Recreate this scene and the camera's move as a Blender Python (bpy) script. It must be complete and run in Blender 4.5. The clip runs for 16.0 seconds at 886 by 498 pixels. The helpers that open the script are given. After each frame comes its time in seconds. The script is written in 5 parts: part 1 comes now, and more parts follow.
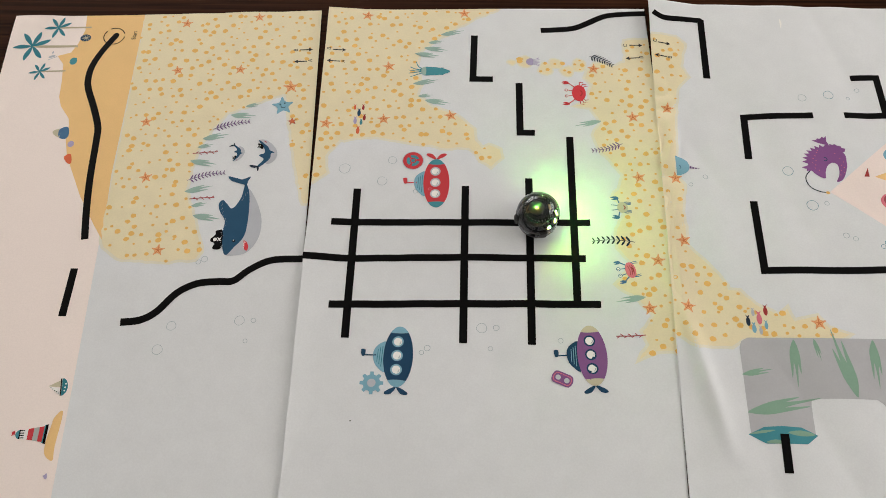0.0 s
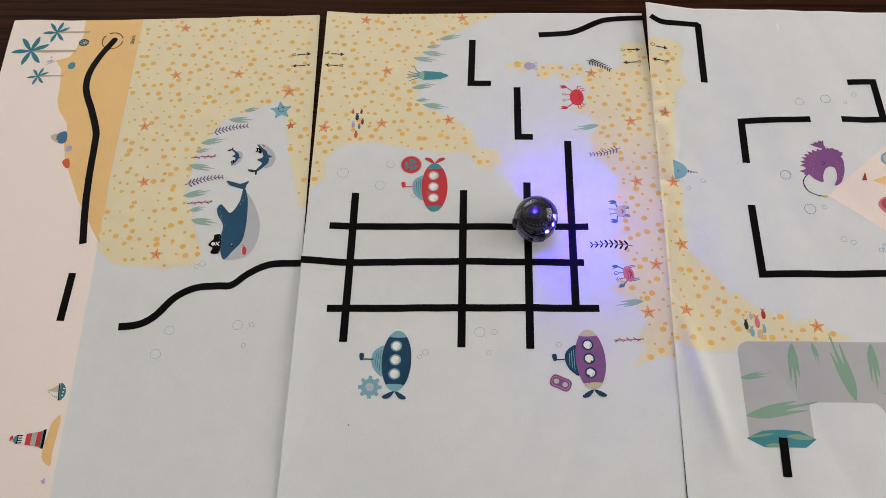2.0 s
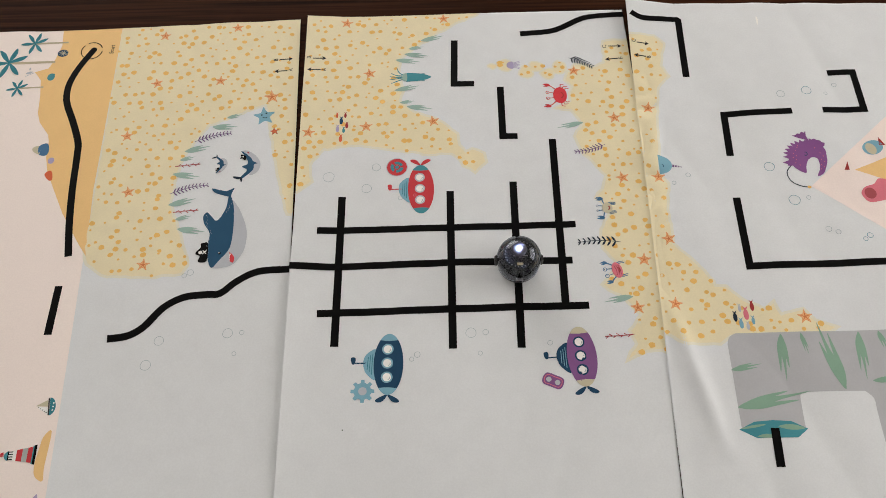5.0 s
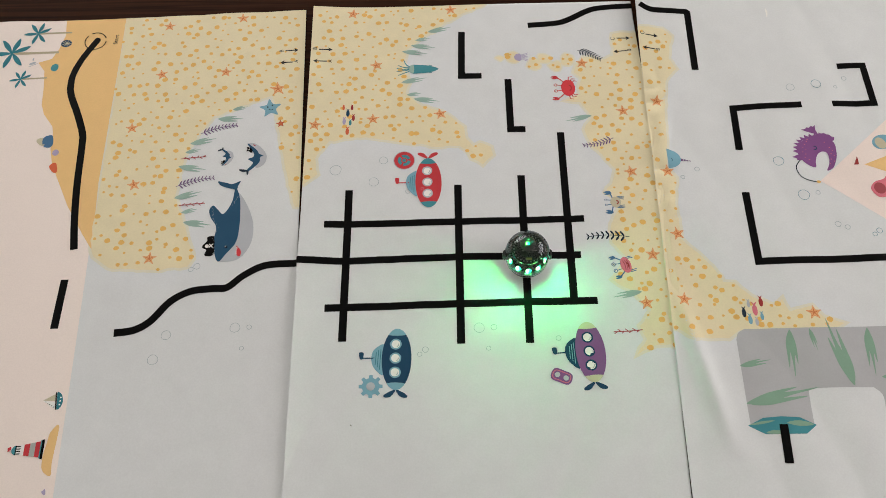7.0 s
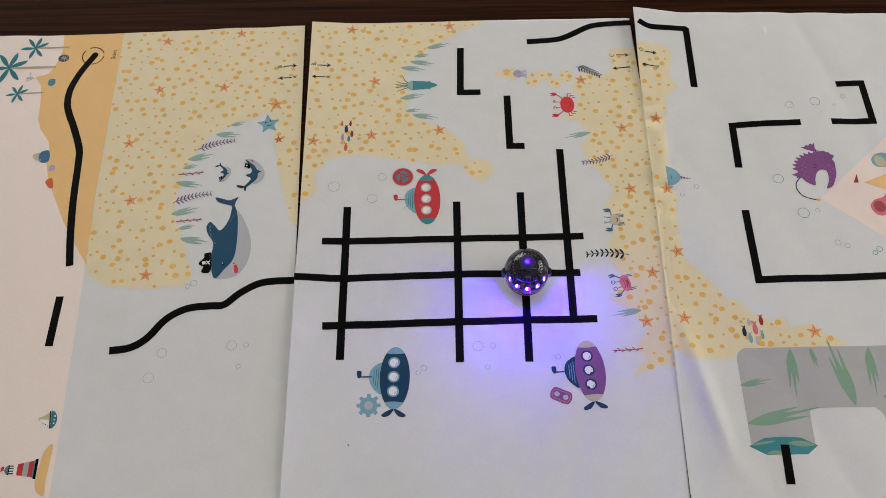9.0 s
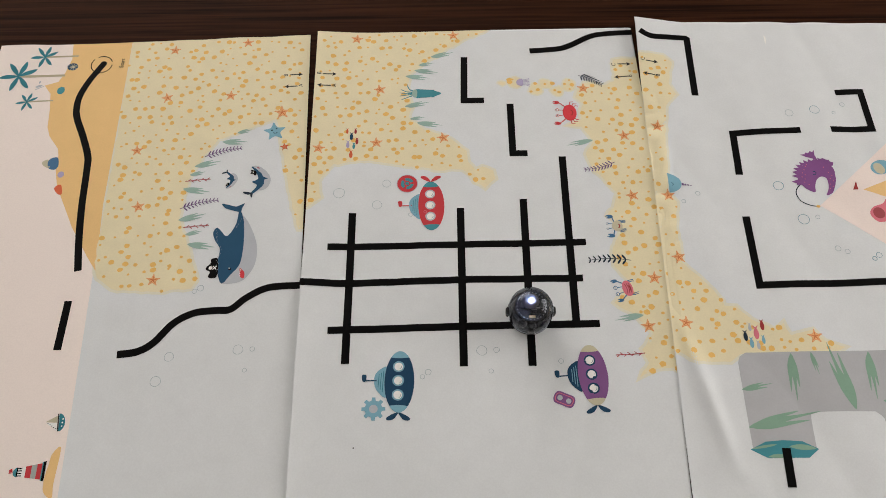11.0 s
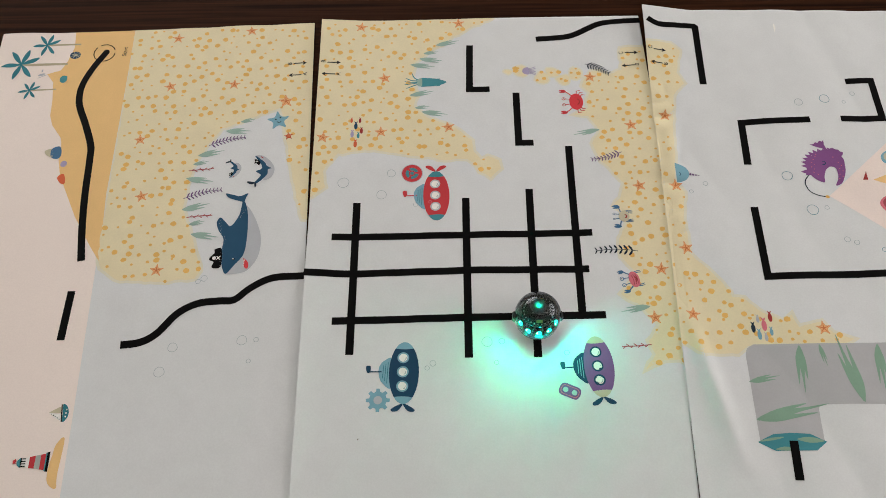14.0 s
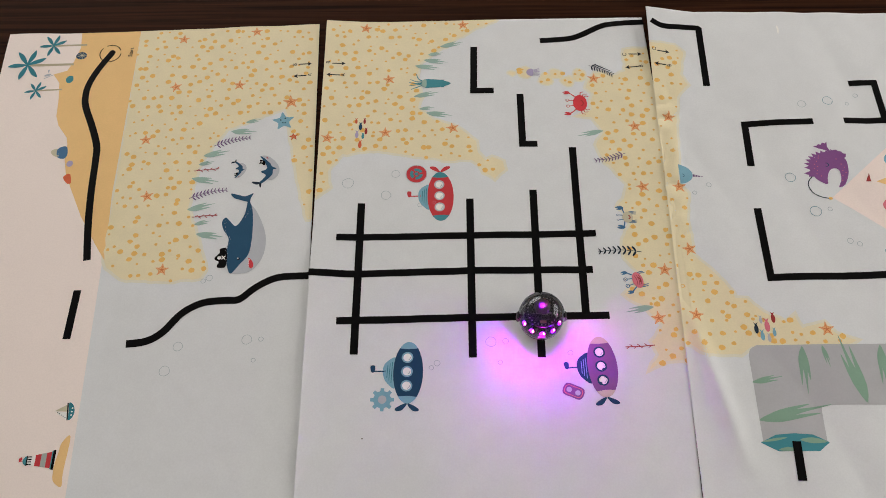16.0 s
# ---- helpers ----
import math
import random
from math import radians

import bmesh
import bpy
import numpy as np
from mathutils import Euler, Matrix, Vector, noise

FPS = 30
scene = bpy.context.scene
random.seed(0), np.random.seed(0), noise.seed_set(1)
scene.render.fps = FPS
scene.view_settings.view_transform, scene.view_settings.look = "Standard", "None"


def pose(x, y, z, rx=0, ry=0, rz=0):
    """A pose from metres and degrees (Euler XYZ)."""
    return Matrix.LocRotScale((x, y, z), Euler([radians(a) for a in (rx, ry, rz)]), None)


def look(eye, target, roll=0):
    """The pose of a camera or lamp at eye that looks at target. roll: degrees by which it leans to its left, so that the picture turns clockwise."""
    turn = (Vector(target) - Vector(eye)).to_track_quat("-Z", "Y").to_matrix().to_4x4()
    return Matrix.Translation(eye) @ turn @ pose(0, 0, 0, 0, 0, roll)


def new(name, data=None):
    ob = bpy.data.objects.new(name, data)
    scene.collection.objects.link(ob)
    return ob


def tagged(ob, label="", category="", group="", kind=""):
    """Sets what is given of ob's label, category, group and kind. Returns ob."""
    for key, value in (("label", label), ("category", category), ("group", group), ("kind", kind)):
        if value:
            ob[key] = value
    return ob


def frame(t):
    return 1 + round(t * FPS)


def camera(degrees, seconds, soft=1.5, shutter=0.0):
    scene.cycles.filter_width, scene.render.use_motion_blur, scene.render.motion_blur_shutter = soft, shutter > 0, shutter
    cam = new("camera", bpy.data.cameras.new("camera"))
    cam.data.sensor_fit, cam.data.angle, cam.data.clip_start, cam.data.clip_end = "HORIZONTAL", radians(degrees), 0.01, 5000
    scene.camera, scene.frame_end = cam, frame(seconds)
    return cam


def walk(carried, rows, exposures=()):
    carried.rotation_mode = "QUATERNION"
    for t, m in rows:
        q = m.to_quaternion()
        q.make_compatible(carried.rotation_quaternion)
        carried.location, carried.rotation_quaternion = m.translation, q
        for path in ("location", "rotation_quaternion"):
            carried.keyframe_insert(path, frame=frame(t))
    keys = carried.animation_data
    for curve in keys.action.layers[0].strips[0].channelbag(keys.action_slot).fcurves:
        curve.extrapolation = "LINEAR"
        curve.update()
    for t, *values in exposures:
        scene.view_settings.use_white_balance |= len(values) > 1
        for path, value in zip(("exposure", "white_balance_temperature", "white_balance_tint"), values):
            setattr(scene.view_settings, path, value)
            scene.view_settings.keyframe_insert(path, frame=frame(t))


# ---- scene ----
from mathutils.geometry import tessellate_polygon

cam = camera(57.13, 16.0, soft=0.55)
PATH = [
    (0, (0.12609, -0.52398, 0.54619), (0.10673, -0.22443, -0.03035), -2.532),
    (0.5, (0.12675, -0.52389, 0.54525), (0.10711, -0.22386, -0.03102), -2.529),
    (1, (0.12656, -0.52411, 0.54496), (0.10801, -0.22301, -0.03079), -2.260),
    (1.5, (0.12646, -0.52431, 0.54465), (0.10727, -0.22288, -0.03092), -2.344),
    (2, (0.12647, -0.52363, 0.54670), (0.10810, -0.22166, -0.02861), -2.414),
    (2.5, (0.12669, -0.52306, 0.54749), (0.11104, -0.22028, -0.02747), -2.277),
    (3, (0.12786, -0.52346, 0.54755), (0.11406, -0.21941, -0.02679), -2.223),
    (3.5, (0.12864, -0.52322, 0.54681), (0.11656, -0.21822, -0.02706), -2.104),
    (4, (0.12668, -0.52297, 0.54659), (0.11774, -0.21886, -0.02781), -1.688),
    (6.3, (0.11971, -0.51776, 0.54783), (0.11411, -0.22324, -0.03159), -2.936),
    (6.5, (0.11498, -0.51579, 0.54614), (0.11103, -0.22300, -0.03417), -2.272),
    (7, (0.11698, -0.51558, 0.54759), (0.11150, -0.22356, -0.03309), -1.861),
    (7.5, (0.11484, -0.51502, 0.54888), (0.10895, -0.22160, -0.03109), -1.753),
    (8, (0.11492, -0.51018, 0.54631), (0.11010, -0.21472, -0.03264), -1.569),
    (8.5, (0.11370, -0.50708, 0.54447), (0.11245, -0.20944, -0.03338), -0.950),
    (9, (0.11498, -0.50951, 0.54670), (0.11282, -0.20989, -0.03012), -1.116),
    (11.5, (0.11272, -0.51710, 0.55064), (0.10889, -0.20812, -0.02121), -1.303),
    (12, (0.11395, -0.51595, 0.54971), (0.10831, -0.20677, -0.02202), -1.602),
    (12.5, (0.11253, -0.51364, 0.54859), (0.10636, -0.20643, -0.02419), -1.681),
    (13, (0.11179, -0.51246, 0.54646), (0.10531, -0.20798, -0.02778), -1.655),
    (13.5, (0.11229, -0.51123, 0.54626), (0.10590, -0.21080, -0.03011), -1.650),
    (14, (0.11277, -0.51389, 0.54670), (0.10566, -0.21339, -0.02963), -1.813),
    (14.5, (0.11336, -0.51483, 0.54758), (0.10536, -0.21355, -0.02833), -2.072),
    (15, (0.11379, -0.51444, 0.54930), (0.10442, -0.21294, -0.02647), -2.323),
    (15.5, (0.11248, -0.51546, 0.54891), (0.10245, -0.21351, -0.02661), -2.275),
    (16, (0.11082, -0.51583, 0.54852), (0.10247, -0.21424, -0.02722), -1.866),
]
walk(cam, [(t, look(eye, target, roll)) for t, eye, target, roll in PATH], exposures=[(0.0, 0.0), (1.0, -0.08), (2.0, -0.08), (3.3, 0.0), (4.0, 0.0), (6.5, 0.0), (7.0, -0.06), (8.5, -0.22), (9.2, -0.26), (11.5, -0.03), (12.7, -0.02), (13.5, -0.1), (14.5, -0.18), (15.2, -0.25), (16.0, -0.17)])

# ---- light: a plain room with daylight from two windows ----
world = bpy.data.worlds.new("daylight")
scene.world = world
world.use_nodes = True
sky = world.node_tree.nodes.new("ShaderNodeTexSky")
sky.sky_type, sky.sun_disc, sky.sun_elevation, sky.sun_rotation = "NISHITA", False, radians(38), radians(200)
world.node_tree.links.new(sky.outputs["Color"], world.node_tree.nodes["Background"].inputs["Color"])
world.node_tree.nodes["Background"].inputs["Strength"].default_value = 0.1

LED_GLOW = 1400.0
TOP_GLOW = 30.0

for eye, aim, watts in (((2.5, 0.1, 0.95), (0.15, -0.2, 0.3), 36.0), ((-1.1, 2.1, 0.95), (-0.2, -0.2, 0.3), 40.0)):
    win_light = bpy.data.lights.new("window_daylight", "AREA")
    win_light.shape, win_light.size, win_light.size_y = "RECTANGLE", 2.3, 1.25
    win_light.energy, win_light.color = watts, (1.0, 0.94, 0.88)
    new("window_daylight", win_light).matrix_world = look(eye, aim)


# ---- materials ----
def material(name, colour, rough=0.6, metal=0.0, spec=0.5):
    m = bpy.data.materials.new(name)
    m.use_nodes = True
    b = m.node_tree.nodes["Principled BSDF"]
    b.inputs["Base Color"].default_value = (*colour, 1)
    b.inputs["Roughness"].default_value = rough
    b.inputs["Metallic"].default_value = metal
    b.inputs["Specular IOR Level"].default_value = spec
    return m, m.node_tree, b


def srgb(h):
    c = [int(h[i:i + 2], 16) / 255 for i in (0, 2, 4)]
    return tuple(v / 12.92 if v < 0.04045 else ((v + 0.055) / 1.055) ** 2.4 for v in c)


def noise_mix(nt, b, colour, amount, scale, detail=4.0, second=0.0):
    """Base colour varied by noise at a large and a fine scale."""
    tc = nt.nodes.new("ShaderNodeTexCoord")
    last = None
    for sc, am in ((scale, amount), (scale * 14, second)):
        if am <= 0:
            continue
        n = nt.nodes.new("ShaderNodeTexNoise")
        n.inputs["Scale"].default_value, n.inputs["Detail"].default_value = sc, detail
        nt.links.new(tc.outputs["Object"], n.inputs["Vector"])
        mix = nt.nodes.new("ShaderNodeMix")
        mix.data_type, mix.blend_type = "RGBA", "MULTIPLY"
        mix.inputs["Factor"].default_value = 1.0
        ramp = nt.nodes.new("ShaderNodeValToRGB")
        ramp.color_ramp.elements[0].position, ramp.color_ramp.elements[1].position = 0.3, 0.7
        ramp.color_ramp.elements[0].color = (1 - am, 1 - am, 1 - am, 1)
        ramp.color_ramp.elements[1].color = (1, 1, 1, 1)
        nt.links.new(n.outputs["Fac"], ramp.inputs["Fac"])
        if last is None:
            mix.inputs[6].default_value = (*colour, 1)
        else:
            nt.links.new(last, mix.inputs[6])
        nt.links.new(ramp.outputs["Color"], mix.inputs[7])
        last = mix.outputs[2]
    nt.links.new(last, b.inputs["Base Color"])
    return tc


def bump(nt, b, tc, scale, strength, distance, detail=3.0):
    n = nt.nodes.new("ShaderNodeTexNoise")
    n.inputs["Scale"].default_value, n.inputs["Detail"].default_value = scale, detail
    nt.links.new(tc.outputs["Object"], n.inputs["Vector"])
    bp = nt.nodes.new("ShaderNodeBump")
    bp.inputs["Strength"].default_value, bp.inputs["Distance"].default_value = strength, distance
    nt.links.new(n.outputs["Fac"], bp.inputs["Height"])
    nt.links.new(bp.outputs["Normal"], b.inputs["Normal"])


def ink_mat(name, h, amount=0.06, rough=0.62, spec=0.1):
    """Printed ink on plain office paper: slight mottling, matt, a fine paper tooth."""
    m, nt, b = material(name, srgb(h), rough, spec=spec)
    tc = noise_mix(nt, b, srgb(h), amount, 60, second=0.05)
    bump(nt, b, tc, 1400, 0.15, 0.0002)
    return m


SEA = ink_mat("pale_blue_ink", "e8ebee", 0.035)
SKY = ink_mat("pale_pink_ink", "fff2ec", 0.01)
TAN = ink_mat("tan_beach_ink", "f9d091", 0.03)
SAND = ink_mat("sand_ink", "f4e8c4", 0.05)
SAND_FADE = ink_mat("faded_sand_ink", "eeead8", 0.05)
DOT = ink_mat("ochre_dot_ink", "f7c873", 0.08)
BLACK = ink_mat("black_track_ink", "0b0b0c", 0.25, 0.62, 0.06)
GREYLINE = ink_mat("grey_bubble_ink", "a9b8bf")
TEALLINE = ink_mat("teal_bubble_ink", "5d95a6")
ORANGE = ink_mat("starfish_orange_ink", "f8bd85")
ORANGE_D = ink_mat("starfish_dark_ink", "eda26c")
ORANGE_R = ink_mat("starfish_ridge_ink", "de8453")
REDSTAR = ink_mat("red_orange_ink", "e5714c")
SKYBLUE = ink_mat("sky_blue_ink", "86b7cb")
NAVY = ink_mat("navy_ink", "274a68")
WHALE = ink_mat("whale_blue_ink", "2f5877")
BELLY = ink_mat("belly_grey_ink", "c3c7cf")
WHITE_INK = ink_mat("white_ink", "fbfaf7", 0.02)
RED = ink_mat("red_ink", "d2444b")
CRAB_RED = ink_mat("crab_red_ink", "e0474f")
PURPLE = ink_mat("purple_ink", "8d6096")
FISH_PURPLE = ink_mat("deep_purple_ink", "8f5b96")
TEAL = ink_mat("teal_ink", "4d97a3")
TEAL_D = ink_mat("dark_teal_ink", "3d8796")
LEAF = ink_mat("seaweed_green_ink", "a3c0b6")
LEAF_D = ink_mat("seaweed_mint_ink", "8fb29d")
FERN_P = ink_mat("fern_purple_ink", "7b5f8c")
FERN_N = ink_mat("fern_navy_ink", "2c3a49")
TWIG = ink_mat("twig_red_ink", "b0565d")
LILAC = ink_mat("lilac_ink", "b9aed0")
STEEL = ink_mat("steel_blue_ink", "4f7ba3")
BEIGE = ink_mat("beige_ink", "d3cbb0")
TRUNK = ink_mat("trunk_ink", "c2b69c")
GREY_PATH = ink_mat("grey_cave_ink", "bfc0c4", 0.05)
PINK = ink_mat("pink_ink", "e5808f")
CRAB_GREY = ink_mat("crab_grey_ink", "b4bcb8")
CONE = ink_mat("light_cone_ink", "fdeee8", 0.02)
DARK_INK = ink_mat("dark_text_ink", "3a3a3a", 0.1)
DARK_RED = ink_mat("dark_red_ink", "a9403f")

# dark-stained wood with long grain
WOOD, nt, b = material("dark_walnut_wood", (0.05, 0.025, 0.016), 0.62, spec=0.03)
tc = nt.nodes.new("ShaderNodeTexCoord")
mp = nt.nodes.new("ShaderNodeMapping")
mp.inputs["Scale"].default_value = (2.2, 120.0, 8.0)
nt.links.new(tc.outputs["Object"], mp.inputs["Vector"])
gr = nt.nodes.new("ShaderNodeTexNoise")
gr.inputs["Scale"].default_value, gr.inputs["Detail"].default_value, gr.inputs["Distortion"].default_value = 2.2, 8, 0.6
nt.links.new(mp.outputs["Vector"], gr.inputs["Vector"])
rp = nt.nodes.new("ShaderNodeValToRGB")
rp.color_ramp.elements[0].position, rp.color_ramp.elements[1].position = 0.32, 0.68
rp.color_ramp.elements[0].color, rp.color_ramp.elements[1].color = (*srgb("1f1009"), 1), (*srgb("402415"), 1)
nt.links.new(gr.outputs["Fac"], rp.inputs["Fac"])
nt.links.new(rp.outputs["Color"], b.inputs["Base Color"])
bp = nt.nodes.new("ShaderNodeBump")
bp.inputs["Strength"].default_value, bp.inputs["Distance"].default_value = 0.2, 0.0006
nt.links.new(gr.outputs["Fac"], bp.inputs["Height"])
nt.links.new(bp.outputs["Normal"], b.inputs["Normal"])

WALL, nt, b = material("cream_wall_paint", (0.72, 0.70, 0.66), 0.85)
bump(nt, b, noise_mix(nt, b, (0.72, 0.70, 0.66), 0.06, 2, second=0.04), 180, 0.2, 0.001)
CEIL, nt, b = material("white_ceiling_paint", (0.8, 0.8, 0.78), 0.9)
bump(nt, b, noise_mix(nt, b, (0.8, 0.8, 0.78), 0.05, 3, second=0.05), 150, 0.2, 0.001)
CARPET, nt, b = material("grey_carpet", (0.16, 0.16, 0.17), 0.95)
bump(nt, b, noise_mix(nt, b, (0.16, 0.16, 0.17), 0.25, 9, second=0.4), 500, 0.6, 0.004)
TRIM, nt, b = material("white_gloss_paint", (0.78, 0.78, 0.77), 0.35)
GLASS = bpy.data.materials.new("window_glass")
GLASS.use_nodes = True
g = GLASS.node_tree.nodes["Principled BSDF"]
g.inputs["Transmission Weight"].default_value, g.inputs["Roughness"].default_value = 1.0, 0.0

# robot
SHELL_DARK, nt, b = material("smoked_black_plastic", (0.012, 0.012, 0.013), 0.33)
noise_mix(nt, b, (0.014, 0.014, 0.016), 0.3, 300, second=0.1)
RUBBER, nt, b = material("black_rubber", (0.02, 0.02, 0.02), 0.8)
BOARD, nt, b = material("dark_circuit_board", (0.012, 0.02, 0.016), 0.45)
noise_mix(nt, b, (0.02, 0.03, 0.026), 0.6, 500, second=0.3)
CHIP, nt, b = material("black_chip", (0.03, 0.03, 0.032), 0.4)
SOLDER, nt, b = material("tinned_metal", (0.6, 0.6, 0.58), 0.3, 1.0)
GOLD, nt, b = material("gold_plating", (0.75, 0.5, 0.2), 0.3, 1.0)
LABEL_GREY, nt, b = material("grey_moulding", (0.08, 0.08, 0.083), 0.35)

# smoked clear dome with a mirror-like coating
def dome_mat(name, tint, ior, rough):
    m = bpy.data.materials.new(name)
    m.use_nodes = True
    nt = m.node_tree
    nt.nodes.remove(nt.nodes["Principled BSDF"])
    tr = nt.nodes.new("ShaderNodeBsdfTransparent")
    tr.inputs["Color"].default_value = tint
    gl = nt.nodes.new("ShaderNodeBsdfGlossy")
    gl.inputs["Roughness"].default_value, gl.inputs["Color"].default_value = rough, (0.88, 0.92, 1.0, 1)
    fr = nt.nodes.new("ShaderNodeFresnel")
    fr.inputs["IOR"].default_value = ior
    ms = nt.nodes.new("ShaderNodeMixShader")
    nt.links.new(fr.outputs["Fac"], ms.inputs["Fac"])
    nt.links.new(tr.outputs["BSDF"], ms.inputs[1])
    nt.links.new(gl.outputs["BSDF"], ms.inputs[2])
    nt.links.new(ms.outputs["Shader"], nt.nodes["Material Output"].inputs["Surface"])
    return m


DOME = dome_mat("smoked_mirror_dome", (0.46, 0.45, 0.45, 1), 1.55, 0.04)
def frosted(name, share):
    """Clear plastic of which a small share scatters the light that comes through."""
    m = bpy.data.materials.new(name)
    m.use_nodes = True
    nt = m.node_tree
    nt.nodes.remove(nt.nodes["Principled BSDF"])
    tr, tl, ms = nt.nodes.new("ShaderNodeBsdfTransparent"), nt.nodes.new("ShaderNodeBsdfTranslucent"), nt.nodes.new("ShaderNodeMixShader")
    tl.inputs["Color"].default_value = (0.8, 0.8, 0.8, 1)
    ms.inputs["Fac"].default_value = share
    nt.links.new(tr.outputs["BSDF"], ms.inputs[1])
    nt.links.new(tl.outputs["BSDF"], ms.inputs[2])
    nt.links.new(ms.outputs["Shader"], nt.nodes["Material Output"].inputs["Surface"])
    return m


# two added scattering plastics that stand in for the glare round the lamps
FROST = frosted("frosted_halo_strip", 0.012)
FROST_CAP = frosted("frosted_halo_cap", 0.3)
DISH, nt, b = material("grey_halo_dish", (0.2, 0.2, 0.2), 0.5)
WHITE_PLASTIC, nt, b = material("white_moulding", (0.6, 0.6, 0.58), 0.4)
LIP = dome_mat("smoked_glow_shade", (0.62, 0.62, 0.62, 1), 1.45, 0.1)
SKIRT = dome_mat("clear_skirt", (0.8, 0.8, 0.8, 1), 1.5, 0.05)

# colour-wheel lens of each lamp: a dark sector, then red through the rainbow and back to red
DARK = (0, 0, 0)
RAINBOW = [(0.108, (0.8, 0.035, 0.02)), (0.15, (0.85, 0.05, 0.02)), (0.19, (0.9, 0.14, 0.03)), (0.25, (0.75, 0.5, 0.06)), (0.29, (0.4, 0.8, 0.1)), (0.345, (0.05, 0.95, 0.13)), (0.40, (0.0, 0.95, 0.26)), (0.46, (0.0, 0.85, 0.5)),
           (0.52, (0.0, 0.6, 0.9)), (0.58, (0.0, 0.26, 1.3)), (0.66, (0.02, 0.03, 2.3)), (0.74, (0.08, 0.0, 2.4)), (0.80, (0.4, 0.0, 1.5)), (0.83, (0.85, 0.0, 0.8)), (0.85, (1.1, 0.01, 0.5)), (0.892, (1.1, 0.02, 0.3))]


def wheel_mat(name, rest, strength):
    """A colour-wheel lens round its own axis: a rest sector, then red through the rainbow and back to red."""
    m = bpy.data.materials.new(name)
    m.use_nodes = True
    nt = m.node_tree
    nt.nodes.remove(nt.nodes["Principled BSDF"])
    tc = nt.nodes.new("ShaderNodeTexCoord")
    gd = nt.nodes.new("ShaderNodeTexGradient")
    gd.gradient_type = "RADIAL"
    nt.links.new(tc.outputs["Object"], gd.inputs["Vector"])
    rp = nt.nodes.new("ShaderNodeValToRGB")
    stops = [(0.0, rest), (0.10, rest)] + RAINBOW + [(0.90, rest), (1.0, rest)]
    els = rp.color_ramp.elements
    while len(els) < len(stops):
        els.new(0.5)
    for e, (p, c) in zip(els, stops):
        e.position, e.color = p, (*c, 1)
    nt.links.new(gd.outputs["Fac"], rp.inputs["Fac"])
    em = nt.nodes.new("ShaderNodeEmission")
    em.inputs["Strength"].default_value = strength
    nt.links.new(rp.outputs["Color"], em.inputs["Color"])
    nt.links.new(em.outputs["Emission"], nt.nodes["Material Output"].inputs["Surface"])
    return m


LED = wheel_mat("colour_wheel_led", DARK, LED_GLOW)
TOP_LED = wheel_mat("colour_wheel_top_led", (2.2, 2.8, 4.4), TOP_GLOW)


# ---- mesh helpers ----
def part(name, bm, mat, parent=None, label="", smooth=False):
    me = bpy.data.meshes.new(name)
    bm.normal_update()
    bm.to_mesh(me)
    bm.free()
    me.materials.append(mat)
    if smooth:
        for p in me.polygons:
            p.use_smooth = True
    ob = new(name, me)
    if parent is not None:
        ob.parent = parent
    return tagged(ob, label) if label else ob


def box(x0, x1, y0, y1, z0, z1, bevel=0.0, bm=None):
    bm = bm or bmesh.new()
    r = bmesh.ops.create_cube(bm, size=1.0, matrix=Matrix.Translation(((x0 + x1) / 2, (y0 + y1) / 2, (z0 + z1) / 2)) @ Matrix.Diagonal((x1 - x0, y1 - y0, z1 - z0, 1)))
    if bevel:
        edges = {e for v in r["verts"] for e in v.link_edges}
        bmesh.ops.bevel(bm, geom=list(edges), offset=bevel, segments=2, affect="EDGES")
    return bm


def lathe(profile, n=48, bm=None):
    """A solid of revolution about z from (radius, z) pairs."""
    bm = bm or bmesh.new()
    rings = []
    for r, z in profile:
        if r < 1e-6:
            rings.append([bm.verts.new((0, 0, z))])
        else:
            rings.append([bm.verts.new((r * math.cos(2 * math.pi * k / n), r * math.sin(2 * math.pi * k / n), z)) for k in range(n)])
    for a, c in zip(rings, rings[1:]):
        for k in range(n):
            q = [a[k % len(a)], a[(k + 1) % len(a)], c[(k + 1) % len(c)], c[k % len(c)]]
            q = list(dict.fromkeys(q))
            if len(q) > 2:
                bm.faces.new(q)
    bmesh.ops.recalc_face_normals(bm, faces=bm.faces[:])
    return bm


# ---- room ----
ROOM = dict(x0=-2.4, x1=2.6, y0=-2.4, y1=2.2, z0=-0.75, z1=1.85)
x0, x1, y0, y1, z0, z1 = ROOM.values()


def structure(name, bm, mat, label, category):
    return tagged(part(name, bm, mat), label, category, kind="structure")


structure("floor", box(x0, x1, y0, y1, z0 - 0.1, z0), CARPET, "grey carpet floor of a plain room", "floor")
structure("ceiling", box(x0, x1, y0, y1, z1, z1 + 0.1), CEIL, "white painted ceiling of a plain room", "ceiling")
structure("wall_south", box(x0 - 0.15, x1 + 0.15, y0 - 0.15, y0, z0, z1), WALL, "plain cream painted wall", "wall")
structure("wall_west", box(x0 - 0.15, x0, y0, y1, z0, z1), WALL, "plain cream painted wall", "wall")


